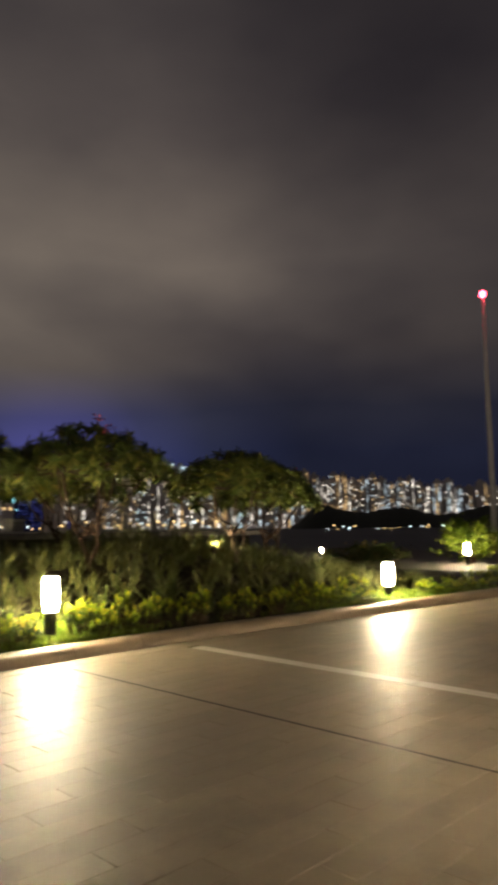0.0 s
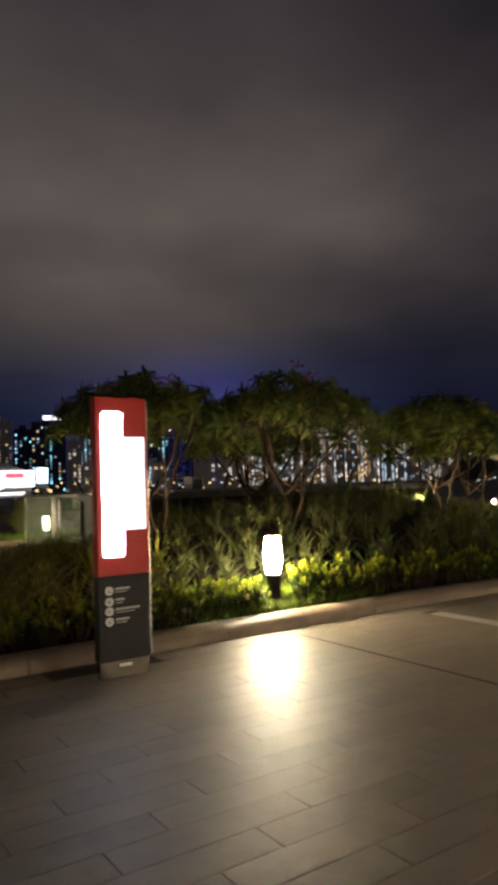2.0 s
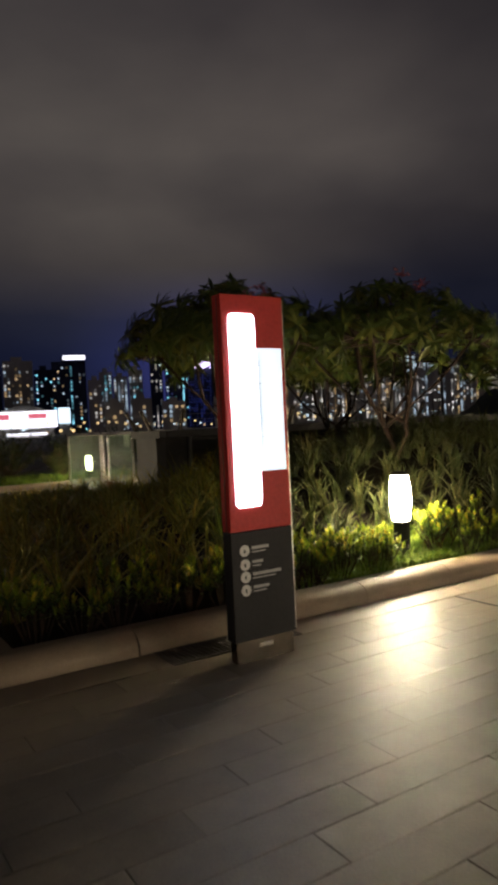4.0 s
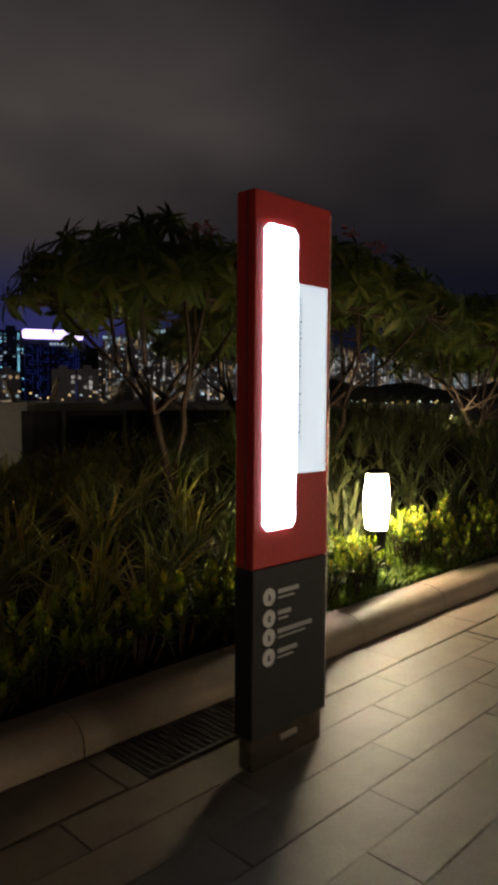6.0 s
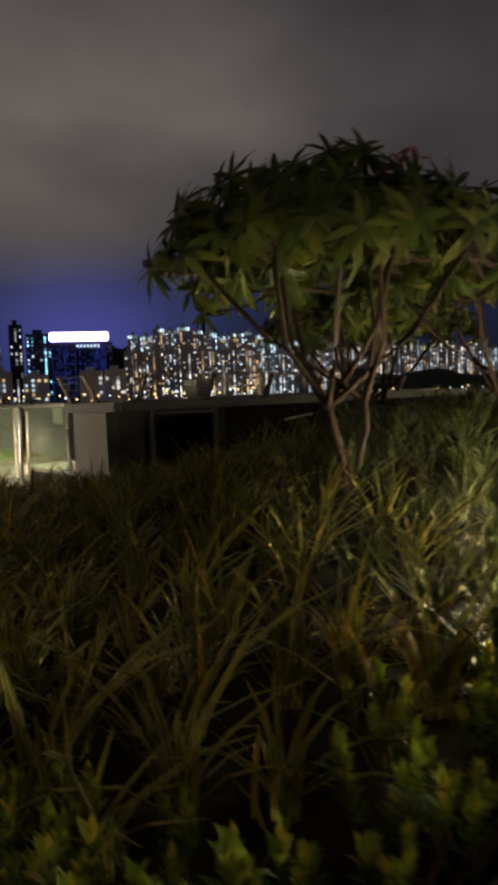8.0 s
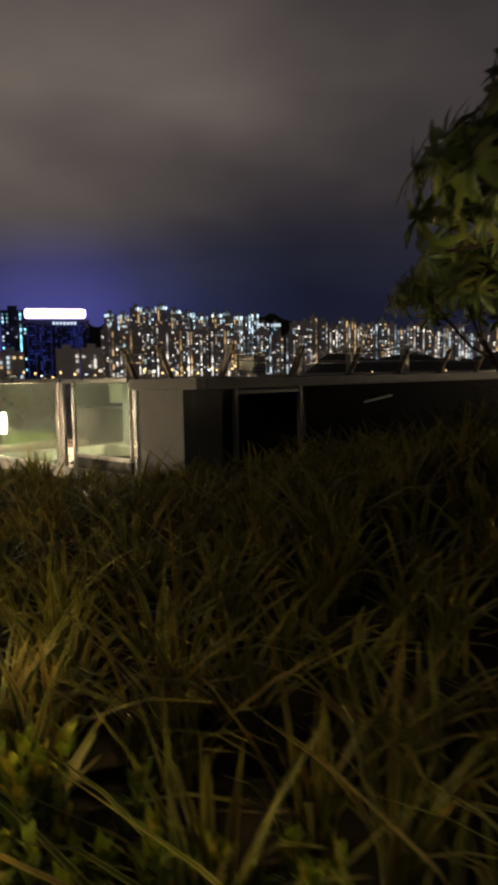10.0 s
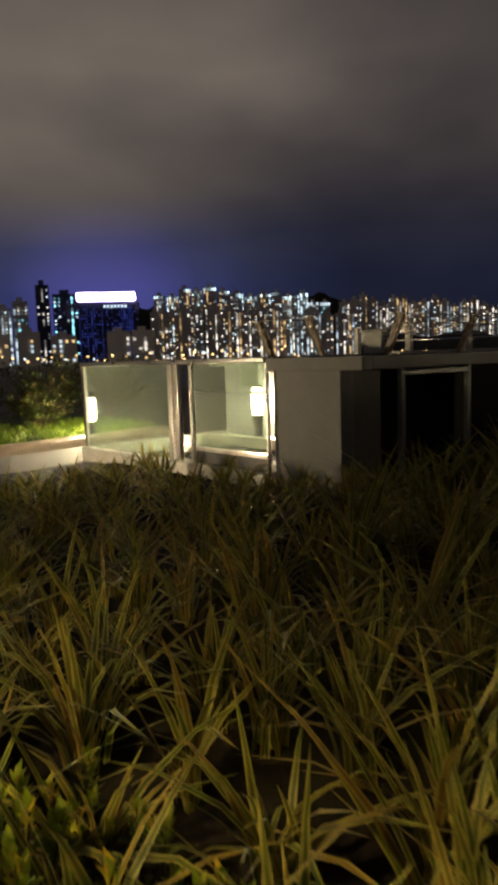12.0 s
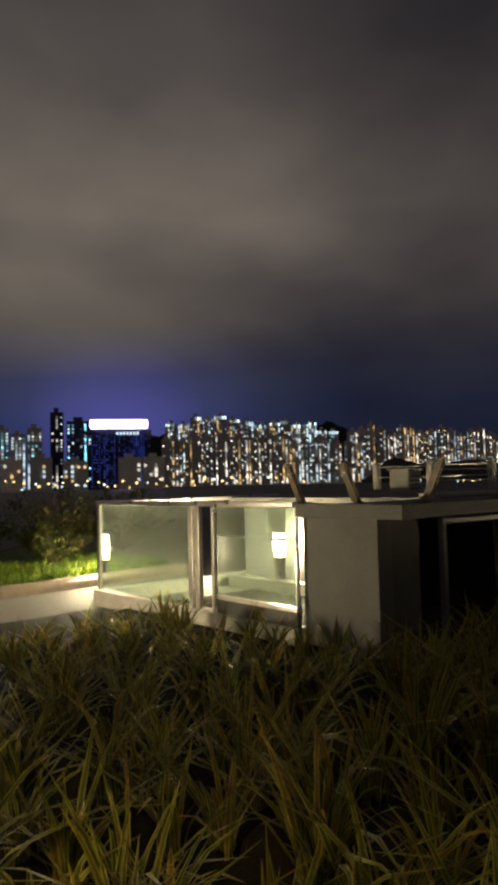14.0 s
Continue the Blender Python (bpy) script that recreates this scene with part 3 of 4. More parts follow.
for y in SIDE_POSTS[1:]:
    leaning_post(5.87, y, -0.5, 0.0, "brown bracket post leaning outward over the roof edge")
FRONT_POSTS = [6.25 + 1.28 * k for k in range(6)]
for x in FRONT_POSTS:
    leaning_post(x, 14.63, 0.0, -0.5, "brown bracket post leaning outward over the roof edge")


def fence_wire(a, b):
    d = Vector(b) - Vector(a)
    q = thing("fence_wire", Matrix.Translation(a) @ d.to_track_quat("Z", "Y").to_matrix().to_4x4(), "thin steel wire strung between the leaning posts", "wire", "wires over the roof edge")
    part("strand", lathe([(0.004, 0), (0.004, d.length)], 6), STEEL, q)


for h in (0.2, 0.3, 0.385):
    fence_wire((FRONT_POSTS[0], 14.63 - 0.575 * h, 1.435 + h), (FRONT_POSTS[-1], 14.63 - 0.575 * h, 1.435 + h))
    fence_wire((5.87 - 0.575 * h, SIDE_POSTS[1], 1.435 + h), (5.87 - 0.575 * h, SIDE_POSTS[2], 1.435 + h))

roof_box = thing("roof_box", pose(9.5, 17.3, 1.447, 0, 0, 10), "pale metal ventilation box on the pavilion roof", "vent box")
part("housing", block(-0.2, 0.2, -0.16, 0.16, 0, 0.34, 0.015), PALE, roof_box)
part("lid", block(-0.23, 0.23, -0.19, 0.19, 0.342, 0.37, 0.008), PALE, roof_box)
for k in range(4):
    part("louvre", block(-0.15, 0.15, -0.172, -0.161, 0.06 + 0.06 * k, 0.08 + 0.06 * k), DARK_METAL, roof_box)


def roof_fence():
    f = thing("roof_fence", pose(14.0, 0, 1.44), "white square fence posts with thin rails behind the roof", "fence")
    post = part("post", block(-0.07, 0.07, -0.07, 0.07, 0.0, 0.62, 0.01), PALE, f)
    post.location.y = 17.0
    for k in range(1, 4):
        o = new("post", post.data)
        o.parent, o.location = f, (0, 17.0 + 1.5 * k, 0)
    for z in (0.26, 0.5):
        part("rail", block(-0.02, 0.02, 17.0, 21.5, z, z + 0.03), STEEL, f)


roof_fence()

# ---------------------------------------------------------------- far planter beyond the walk
kerb_run("kerb_far", pose(-3.0, 20.6, 0, 0, 0, 6), 12, 1.0, "pale kerb in front of a bright strip of turf", first_mitred=False)
tagged(mesh_object("turf_bed", [(-3.2, 20.8, 0.08), (8.9, 22.03, 0.08), (8.9, 27, 0.2), (-3.2, 27, 0.2)], [(0, 1, 2, 3)], LAWN), "turf bed beyond the walk", "lawn", kind="structure")

# ---------------------------------------------------------------- plants


def blades(name, count, place, height, width, material, label, category, seed, lean=(0.2, 1.15)):
    """Many strap leaves, each a bent, tapering ribbon with a shallow fold."""
    rnd = np.random.RandomState(seed)
    verts, faces = [], []
    steps = 4
    for _ in range(count):
        x, y, z, s = place(rnd)
        n = rnd.randint(0, 1000)
        a = rnd.rand() * 2 * math.pi
        ca, sa = math.cos(a), math.sin(a)
        h = height * s * (0.6 + 0.6 * rnd.rand())
        w = width * (0.6 + 0.7 * rnd.rand())
        out = h * (lean[0] + (lean[1] - lean[0]) * rnd.rand() ** 1.3)
        droop = 0.95 * rnd.rand()
        b = len(verts)
        tw = (rnd.rand() - 0.5) * 1.4
        for k in range(steps + 1):
            f = k / steps
            r = out * f ** 1.7
            hz = h * (f - droop * 0.55 * f ** 3)
            ww = w * (1 - f ** 2.2) * (0.55 + 0.9 * f if f < 0.5 else 1.0) + 0.0008
            px, py = x + ca * r, y + sa * r
            dx, dy = -math.sin(a + tw * f) * ww, math.cos(a + tw * f) * ww
            verts.append((px - dx, py - dy, z + hz))
            verts.append((px + dx, py + dy, z + hz + 0.25 * ww))
        for k in range(steps):
            q = b + 2 * k
            faces.append((q, q + 1, q + 3, q + 2))
    ob = mesh_object(name, verts, faces, material, smooth=True)
    uv = ob.data.uv_layers.new(name="across")
    uv.data.foreach_set("uv", np.tile(np.array([0, 0, 1, 0, 1, 1, 0, 1], dtype=np.float32), len(faces)))
    return tagged(ob, label, category, kind="stuff")


CLUMPS = []
_r = np.random.RandomState(3)
gy = KERB_Y + 1.0
while gy < 17.6:
    gx = KERB_X + 0.42
    while gx < 14.5:
        cx, cy = gx + 0.3 * (_r.rand() - 0.5), gy + 0.3 * (_r.rand() - 0.5)
        if math.hypot(cx - 4.92, cy - 7.43) > 0.55 and not ((cx > 5.3 and cy > 14.15) or cy > 17.6 or (cy > 16.6 and cx > 5.2)):
            CLUMPS.append((cx, cy, (0.78 + 0.45 * _r.rand()) * (1.0 - 0.28 * smoothstep(13.0, 15.0, cy))))
        gx += 0.39
    gy += 0.37


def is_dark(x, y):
    """The plaza side and mound get a plain green, darkened where little lantern light falls."""
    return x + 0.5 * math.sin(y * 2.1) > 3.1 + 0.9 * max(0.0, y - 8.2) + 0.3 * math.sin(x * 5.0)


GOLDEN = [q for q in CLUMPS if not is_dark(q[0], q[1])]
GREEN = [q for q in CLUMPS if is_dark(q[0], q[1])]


def in_clumps(clumps):
    def place(rnd):
        cx, cy, s = clumps[rnd.randint(0, len(clumps))]
        x, y = cx + rnd.randn() * 0.03, cy + rnd.randn() * 0.03
        return x, y, soil_height(x, y) - 0.02, s
    return place


blades("strap_grass", 24 * len(GOLDEN), in_clumps(GOLDEN), 0.56, 0.0165, GRASS, "dense bed of arching yellow-green strap grass with cream margins", "grass", 5)
blades("dark_grass", 26 * len(GREEN), in_clumps(GREEN), 0.56, 0.0155, DIMMED_MONDO, "dense bed of green arching strap grass round the trees, darkened for dim light", "grass", 9)


def in_turf(rnd):
    x = 8.6 - 11.0 * rnd.rand() ** 1.3
    y = 21.05 + (x + 3) * 0.105 + 2.6 * rnd.rand() ** 1.6
    return x, y, 0.08 + 0.02 * (y - 20.8), 1.0


blades("turf", 9000, in_turf, 0.16, 0.008, TURF, "bright green turf lit by a bollard", "grass", 6)


def under_bollard(rnd):
    k = rnd.randint(0, 2)
    x = (4.95, 12.2)[k] + rnd.randn() * (0.55, 1.5)[k]
    y = kerb_front(x) + 0.3 + abs(rnd.randn()) * (0.4, 0.5)[k]
    return x, y, soil_height(x, y), 1.0


blades("groundcover", 15000, under_bollard, 0.14, 0.007, TURF, "low green groundcover under the lit bollards", "groundcover", 8)


def leaf_shape(length, width, rows=3):
    """A pointed leaf along +y, folded a little along its midrib and arched; returns vertices and faces."""
    verts, faces = [], []
    for k in range(rows + 1):
        f = k / rows
        w = width * math.sin(math.pi * min(0.98, 0.06 + 0.94 * f)) ** 0.8 * 0.5 + 0.001
        z = -0.22 * length * f * f
        verts += [Vector((-w, f * length, z + 0.25 * w)), Vector((0, f * length, z)), Vector((w, f * length, z + 0.25 * w))]
    for k in range(rows):
        b = 3 * k
        faces += [(b, b + 1, b + 4, b + 3), (b + 1, b + 2, b + 5, b + 4)]
    return verts, faces


def shrub_variant(seed, height, spread):
    rnd = random.Random(seed)
    sv, sf, lv, lf = [], [], [], []
    shape, faces = leaf_shape(1.0, 0.48, 2)
    for _ in range(11):
        a = rnd.random() * 6.283
        r = spread * rnd.random() ** 0.6
        h = height * (0.62 + 0.45 * rnd.random()) * (1 - 0.25 * (r / spread) ** 2)
        top = Vector((math.cos(a) * r, math.sin(a) * r, h))
        root = Vector((top.x * 0.25, top.y * 0.25, -0.03))
        mid = (root + top) / 2 + Vector((top.x * 0.2, top.y * 0.2, 0.03))
        tube(sv, sf, [root, mid, top], [0.006, 0.005, 0.003], 4)
        for n in range(15):
            f = 0.45 + 0.55 * (n / 14) ** 0.6
            p = mid.lerp(top, max(0, (f - 0.45) / 0.55))
            yaw = n * 2.4 + rnd.random()
            up = radians(15 + 60 * f * f + 15 * rnd.random())
            s = (0.048 + 0.026 * rnd.random()) * (1.12 - 0.3 * (n / 14))
            m = Matrix.Translation(p) @ Euler((up, 0, yaw)).to_matrix().to_4x4() @ Matrix.Scale(s, 4)
            b = len(lv)
            lv += [m @ v for v in shape]
            lf += [tuple(b + i for i in f2) for f2 in faces]
    return sv, sf, lv, lf


def shrub(seed, height, spread, label):
    sv, sf, lv, lf = shrub_variant(seed, height, spread)
    s = thing("shrub", pose(0, 0, -50), label, "shrub", "border shrubs along the kerb")
    mesh_object("branchwork", sv, sf, BARK, s)
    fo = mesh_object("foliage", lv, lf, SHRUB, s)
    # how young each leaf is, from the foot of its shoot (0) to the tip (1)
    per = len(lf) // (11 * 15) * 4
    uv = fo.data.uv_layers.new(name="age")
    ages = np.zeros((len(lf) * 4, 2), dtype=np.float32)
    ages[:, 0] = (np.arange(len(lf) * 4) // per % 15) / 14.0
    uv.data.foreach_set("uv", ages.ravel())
    return s


SHRUBS = [shrub(20 + k, 0.40 + 0.03 * (k % 3), 0.20 + 0.02 * (k % 2), "small golden-green leafy shrub behind the kerb") for k in range(6)]
shrub_count = 0


def plant(x, y, scale=1.0):
    global shrub_count
    proto = SHRUBS[shrub_count % 6]
    m = pose(x, y, soil_height(x, y) - 0.01, 0, 0, R.random() * 360)
    ob = proto if shrub_count < 6 else copy_thing(proto, m)
    ob.matrix_basis = m @ Matrix.Scale(scale, 4)
    shrub_count += 1


for dx in (-0.34, 0.4, 0.7, -0.6, -0.85, -1.1, -1.35, -1.6):
    plant(4.92 + dx, 7.36, 1.0 + 0.2 * R.random())
xs = 1.35
while xs < 17.5:
    if abs(xs - 4.92) > 0.26 and abs(xs - 11.97) > 0.7:
        plant(xs, kerb_front(xs) + 0.40 + 0.12 * (R.random() - 0.5), (0.85 + 0.35 * R.random()) * (1.0 - 0.3 * smoothstep(9.0, 11.0, xs)))
        if R.random() < 0.45:
            plant(xs + 0.13, kerb_front(xs) + 0.68 + 0.14 * (R.random() - 0.5), 0.85 + 0.35 * R.random())
    xs += 0.27 + 0.08 * R.random()
ys = KERB_Y + 0.75
while ys < 15.5:
    plant(KERB_X + 0.20 + 0.08 * (R.random() - 0.5), ys, 0.95 + 0.3 * R.random())
    if R.random() < 0.4:
        plant(KERB_X + 0.50 + 0.16 * (R.random() - 0.5), ys + 0.12, 0.8 + 0.3 * R.random())
    ys += 0.25 + 0.08 * R.random()


def plumeria(x, y, crown_z, rx, rz, fork, seed, label, flowers=0, lean=(0, 0)):
    """A low umbrella-crowned tree: forked grey limbs that end in whorls of long pointed leaves."""
    rnd = random.Random(seed)
    z0 = soil_height(x, y)
    t = thing("plumeria_tree", pose(x, y, z0), label, "tree", "trees on the mound")
    wv, wf, lv, lf, fv, ff = [], [], [], [], [], []
    fk = Vector((-0.07, 0.06, fork - z0))
    tube(wv, wf, [Vector((0, 0, -0.05)), Vector((0.02, 0.0, (fork - z0) * 0.45)), Vector((-0.05, 0.03, (fork - z0) * 0.8)), fk], [0.052, 0.038, 0.034, 0.038], 9)
    second = Vector((0.12, -0.12, fork - z0 + 0.05))
    tube(wv, wf, [Vector((0.03, -0.01, 0.02)), Vector((0.09, -0.06, (fork - z0) * 0.45)), Vector((0.13, -0.12, (fork - z0) * 0.8)), second], [0.034, 0.026, 0.024, 0.026], 8)
    c = Vector((lean[0], lean[1], crown_z - z0))
    mains = []
    for k in range(9):
        a = k * 2 * math.pi / 9 + rnd.random() * 0.5
        rr = 0.72 * (0.5 + 0.5 * (k % 2))
        end = c + Vector((math.cos(a) * rx * rr, math.sin(a) * rx * rr, rz * (0.05 + 0.35 * (1 - rr))))
        start = fk if k % 3 else second
        mid = start.lerp(end, 0.5) + Vector((math.cos(a) * 0.12, math.sin(a) * 0.12, -0.12 + 0.14 * rnd.random()))
        tube(wv, wf, [start, start.lerp(mid, 0.5), mid, end], [0.026, 0.022, 0.019, 0.016], 7)
        mains.append((mid, end))
    shape, faces = leaf_shape(1.0, 0.25, 3)
    tips = []
    for k in range(135):
        u = (k + 0.5) / 135
        a = k * 2.39996 + rnd.random() * 0.5
        r = math.sqrt(u)
        z = rz * math.sqrt(max(0.0, 1 - r * r)) * (0.72 + 0.36 * rnd.random()) - 0.16 * rz * r
        tips.append(c + Vector((math.cos(a) * r * rx, math.sin(a) * r * rx, z + (rnd.random() - 0.5) * 0.14)))
    for k in range(34):
        a, r = rnd.random() * 6.283, math.sqrt(rnd.random()) * 0.85
        tips.append(c + Vector((math.cos(a) * r * rx, math.sin(a) * r * rx, rz * (0.1 + 0.3 * rnd.random()))))
    for n, tip in enumerate(tips):
        mid, end = min(mains, key=lambda e: (e[1] - tip).length)
        tube(wv, wf, [end.lerp(mid, 0.1 * rnd.random()), end.lerp(tip, 0.55) + Vector((0, 0, -0.05)), tip], [0.015, 0.012, 0.011], 5)
        out = (tip - c)
        out.z = out.z * 0.6 + 0.35
        axis = out.normalized()
        q = axis.to_track_quat("Z", "Y").to_matrix().to_4x4()
        for i in range(17):
            s = (0.17 + 0.12 * rnd.random()) * (0.72 + 0.34 * i / 16)
            up = radians(30 - 68 * (i / 16) + 18 * (rnd.random() - 0.5))
            m = Matrix.Translation(tip + axis * 0.03) @ q @ Euler((up, 0.4 * (rnd.random() - 0.5), i * 2.4 + rnd.random() * 0.5)).to_matrix().to_4x4() @ Matrix.Scale(s, 4)
            b = len(lv)
            lv += [m @ v for v in shape]
            lf += [tuple(b + j for j in f2) for f2 in faces]
        if n % 13 == 2 and n < 13 * flowers:
            for i in range(14):
                m = Matrix.Translation(tip + axis * 0.17 + Vector((rnd.uniform(-0.07, 0.07), rnd.uniform(-0.07, 0.07), rnd.uniform(-0.04, 0.06)))) @ Euler((rnd.random(), rnd.random(), rnd.random() * 6)).to_matrix().to_4x4() @ Matrix.Scale(0.085, 4)
                b = len(fv)
                fv += [m @ v for v in shape]
                ff += [tuple(b + j for j in f2) for f2 in faces]
    mesh_object("trunk", wv, wf, BARK, t, "forked grey-brown trunk and limbs", True)
    crown = mesh_object("crown", lv, lf, TREE_LEAF, t, "whorls of long pointed green leaves", True)
    if fv:
        mesh_object("blossom", fv, ff, FLOWER, crown, "small clusters of red flowers")
    return t


plumeria(4.38, 9.38, 2.26, 1.26, 0.70, 1.36, 1, "umbrella-shaped tree with forked trunk and a few red flowers", 4, (-0.11, -0.03))
plumeria(6.56, 9.20, 2.30, 1.48, 0.80, 1.36, 2, "broad umbrella-shaped tree lit from below", 3)
plumeria(9.95, 9.25, 2.15, 1.38, 0.80, 1.36, 3, "umbrella-shaped tree with pale lit leaves", 0)
plumeria(11.35, 9.65, 2.0, 1.12, 0.86, 1.2, 4, "darker umbrella-shaped tree at the end of the mound", 0)
plumeria(7.5, 11.5, 2.15, 1.3, 0.6, 1.25, 5, "umbrella-shaped tree standing behind the others", 0)


def ground_uplight(x, y, yaw):
    """A small spike-mounted spotlight in the grass that shines up into a crown."""
    u = thing("ground_uplight", pose(x, y, soil_height(x, y), 0, 0, yaw), "small dark spotlight on a spike lighting a tree crown", "spotlight")
    part("spike", lathe([(0.004, -0.1), (0.016, 0.0), (0.016, 0.16)], 10), POST_BLACK, u)
    tilt = pose(0, 0, 0.20, 0, 32, 0)
    head = part("head", lathe([(0.03, -0.07), (0.05, -0.05), (0.052, 0.06)], 16), POST_BLACK, u, "", True)
    head.matrix_basis = tilt
    lens = part("lens", lathe([(0.044, 0.061), (0.044, 0.064)], 16), UPLIGHT, u, "glowing lens")
    lens.matrix_basis = tilt


ground_uplight(9.33, 9.2, 15)


def bush(x, y, z, w, h, seed, label, material, leaf=1.0, low=0.35):
    rnd = random.Random(seed)
    b = thing("bush", pose(x, y, z), label, "bush")
    wv, wf, lv, lf = [], [], [], []
    shape, faces = leaf_shape(1.0, 0.5, 2)
    for _ in range(70):
        a, u = rnd.random() * 6.283, rnd.random()
        r = w * math.sqrt(u) * (0.8 + 0.3 * rnd.random())
        tip = Vector((math.cos(a) * r, math.sin(a) * r, h * (0.3 + 0.7 * math.sqrt(max(0, 1 - u))) * (0.75 + 0.35 * rnd.random())))
        tube(wv, wf, [Vector((0, 0, -0.05)), tip * 0.5 + Vector((0, 0, 0.05)), tip], [0.014, 0.009, 0.005], 4)
        for i in range(40):
            f = low + (1 - low) * rnd.random()
            m = Matrix.Translation(tip * f + Vector((rnd.gauss(0, 0.05), rnd.gauss(0, 0.05), rnd.gauss(0, 0.05)))) @ Euler((rnd.uniform(-0.3, 1.2), rnd.uniform(-0.5, 0.5), rnd.random() * 6.28)).to_matrix().to_4x4() @ Matrix.Scale(leaf * (0.07 + 0.04 * rnd.random()), 4)
            k = len(lv)
            lv += [m @ v for v in shape]
            lf += [tuple(k + j for j in f2) for f2 in faces]
    mesh_object("branchwork", wv, wf, BARK, b)
    mesh_object("foliage", lv, lf, material, b)


bush(6.9, 23.9, 0.12, 0.8, 1.05, 1, "dark bush with reddish leaves beyond the turf", DARK_LEAF)
bush(7.9, 25.6, 0.12, 1.5, 1.5, 2, "dark rounded bush beyond the turf", DARK_LEAF)
bush(5.6, 25.4, 0.12, 1.5, 1.5, 3, "dark rounded bush beyond the turf", DARK_LEAF)
bush(9.9, 26.4, 0.05, 1.5, 1.55, 7, "dark rounded bush beyond the turf", DARK_LEAF)
bush(3.4, 25.8, 0.12, 1.5, 1.5, 8, "dark rounded bush beyond the turf", DARK_LEAF)
bush(27.3, 13.2, 0.0, 1.6, 1.9, 4, "bush lit by a bollard across the plaza", TURF, 2.4, 0.2)
bush(23.0, 15.5, 0.0, 2.2, 0.9, 5, "low dark bush behind the plaza", DARK_LEAF, 1.8, 0.2)
bush(28.6, 10.0, 0.0, 1.8, 1.1, 6, "low bush at the edge of the plaza", TURF, 1.8, 0.2)

# ---------------------------------------------------------------- city across the water


def on_skyline(az, dist):
    return dist * math.sin(radians(az)), dist * math.cos(radians(az))


def windows_mesh(name, cells, material, parent, label=""):
    verts, faces = [], []
    for x, z, w, h in cells:
        b = len(verts)
        verts += [(x - w, -0.9, z - h), (x + w, -0.9, z - h), (x + w, -0.9, z + h), (x - w, -0.9, z + h),
                  (x - w, 0.1, z - h), (x + w, 0.1, z - h), (x + w, 0.1, z + h), (x - w, 0.1, z + h)]
        faces += [(b, b + 1, b + 2, b + 3), (b + 1, b + 5, b + 6, b + 2), (b + 4, b, b + 3, b + 7), (b + 3, b + 2, b + 6, b + 7), (b + 4, b + 5, b + 1, b)]
    if verts:
        tagged(mesh_object(name, verts, faces, material, parent, label), kind="stuff")


def tower(az0, az1, el, dist, label, wall=0, mix=("warm", "white", "cool"), lit=0.3, floor=3.0, col=3.3, seed=0, step=True, base=0.0, strips=0.16, crown=False):
    """A tower block on the far shore, turned towards the garden: body, roof plant and its lit windows."""
    rnd = random.Random(seed)
    mid = (az0 + az1) / 2
    x, y = on_skyline(mid, dist)
    t = thing("tower_block", pose(x, y, -0.1, 0, 0, -mid), label, "tower block", "tower blocks across the water")
    w = dist * radians(az1 - az0) / 2
    h = 1.6 + dist * math.tan(radians(el))
    bm = block(-w, w, 0, w * 1.4 + 6, 0, h)
    if step:
        for k in (-0.5, 0.5):
            block(k * w - w * 0.3, k * w + w * 0.3, -0.7, -0.01, 0, h * 0.985, bm=bm)
    part("body", bm, TOWER_WALLS[wall], t)
    part("roof_plant", block(-w * 0.45, w * 0.3, w * 0.3, w, h + 0.01, h + 0.035 * h + 2.0), TOWER_WALLS[wall], t)
    cells = {k: [] for k in mix}
    nc, nf = max(2, int(2 * w / col)), int((h - base) / floor)
    for c in range(nc):
        p = lit * (0.15 + 0.9 * rnd.random())
        strip = rnd.random() < strips
        tone = rnd.choice(mix)
        for f in range(1, nf):
            if rnd.random() < (0.85 if strip else p):
                k = tone if strip else rnd.choice(mix)
                cells[k].append((-w + (c + 0.5) * 2 * w / nc, base + f * floor, col * 0.22, floor * (0.27 if not strip else 0.42)))
        if crown and rnd.random() < 0.75:
            cells["cool"].append((-w + (c + 0.5) * 2 * w / nc, h - 2.2, col * 0.36, 1.9))
    for k in mix:
        windows_mesh("lit_window_field", cells[k], WINDOW_GLOWS[k], t)
    return t, w, h


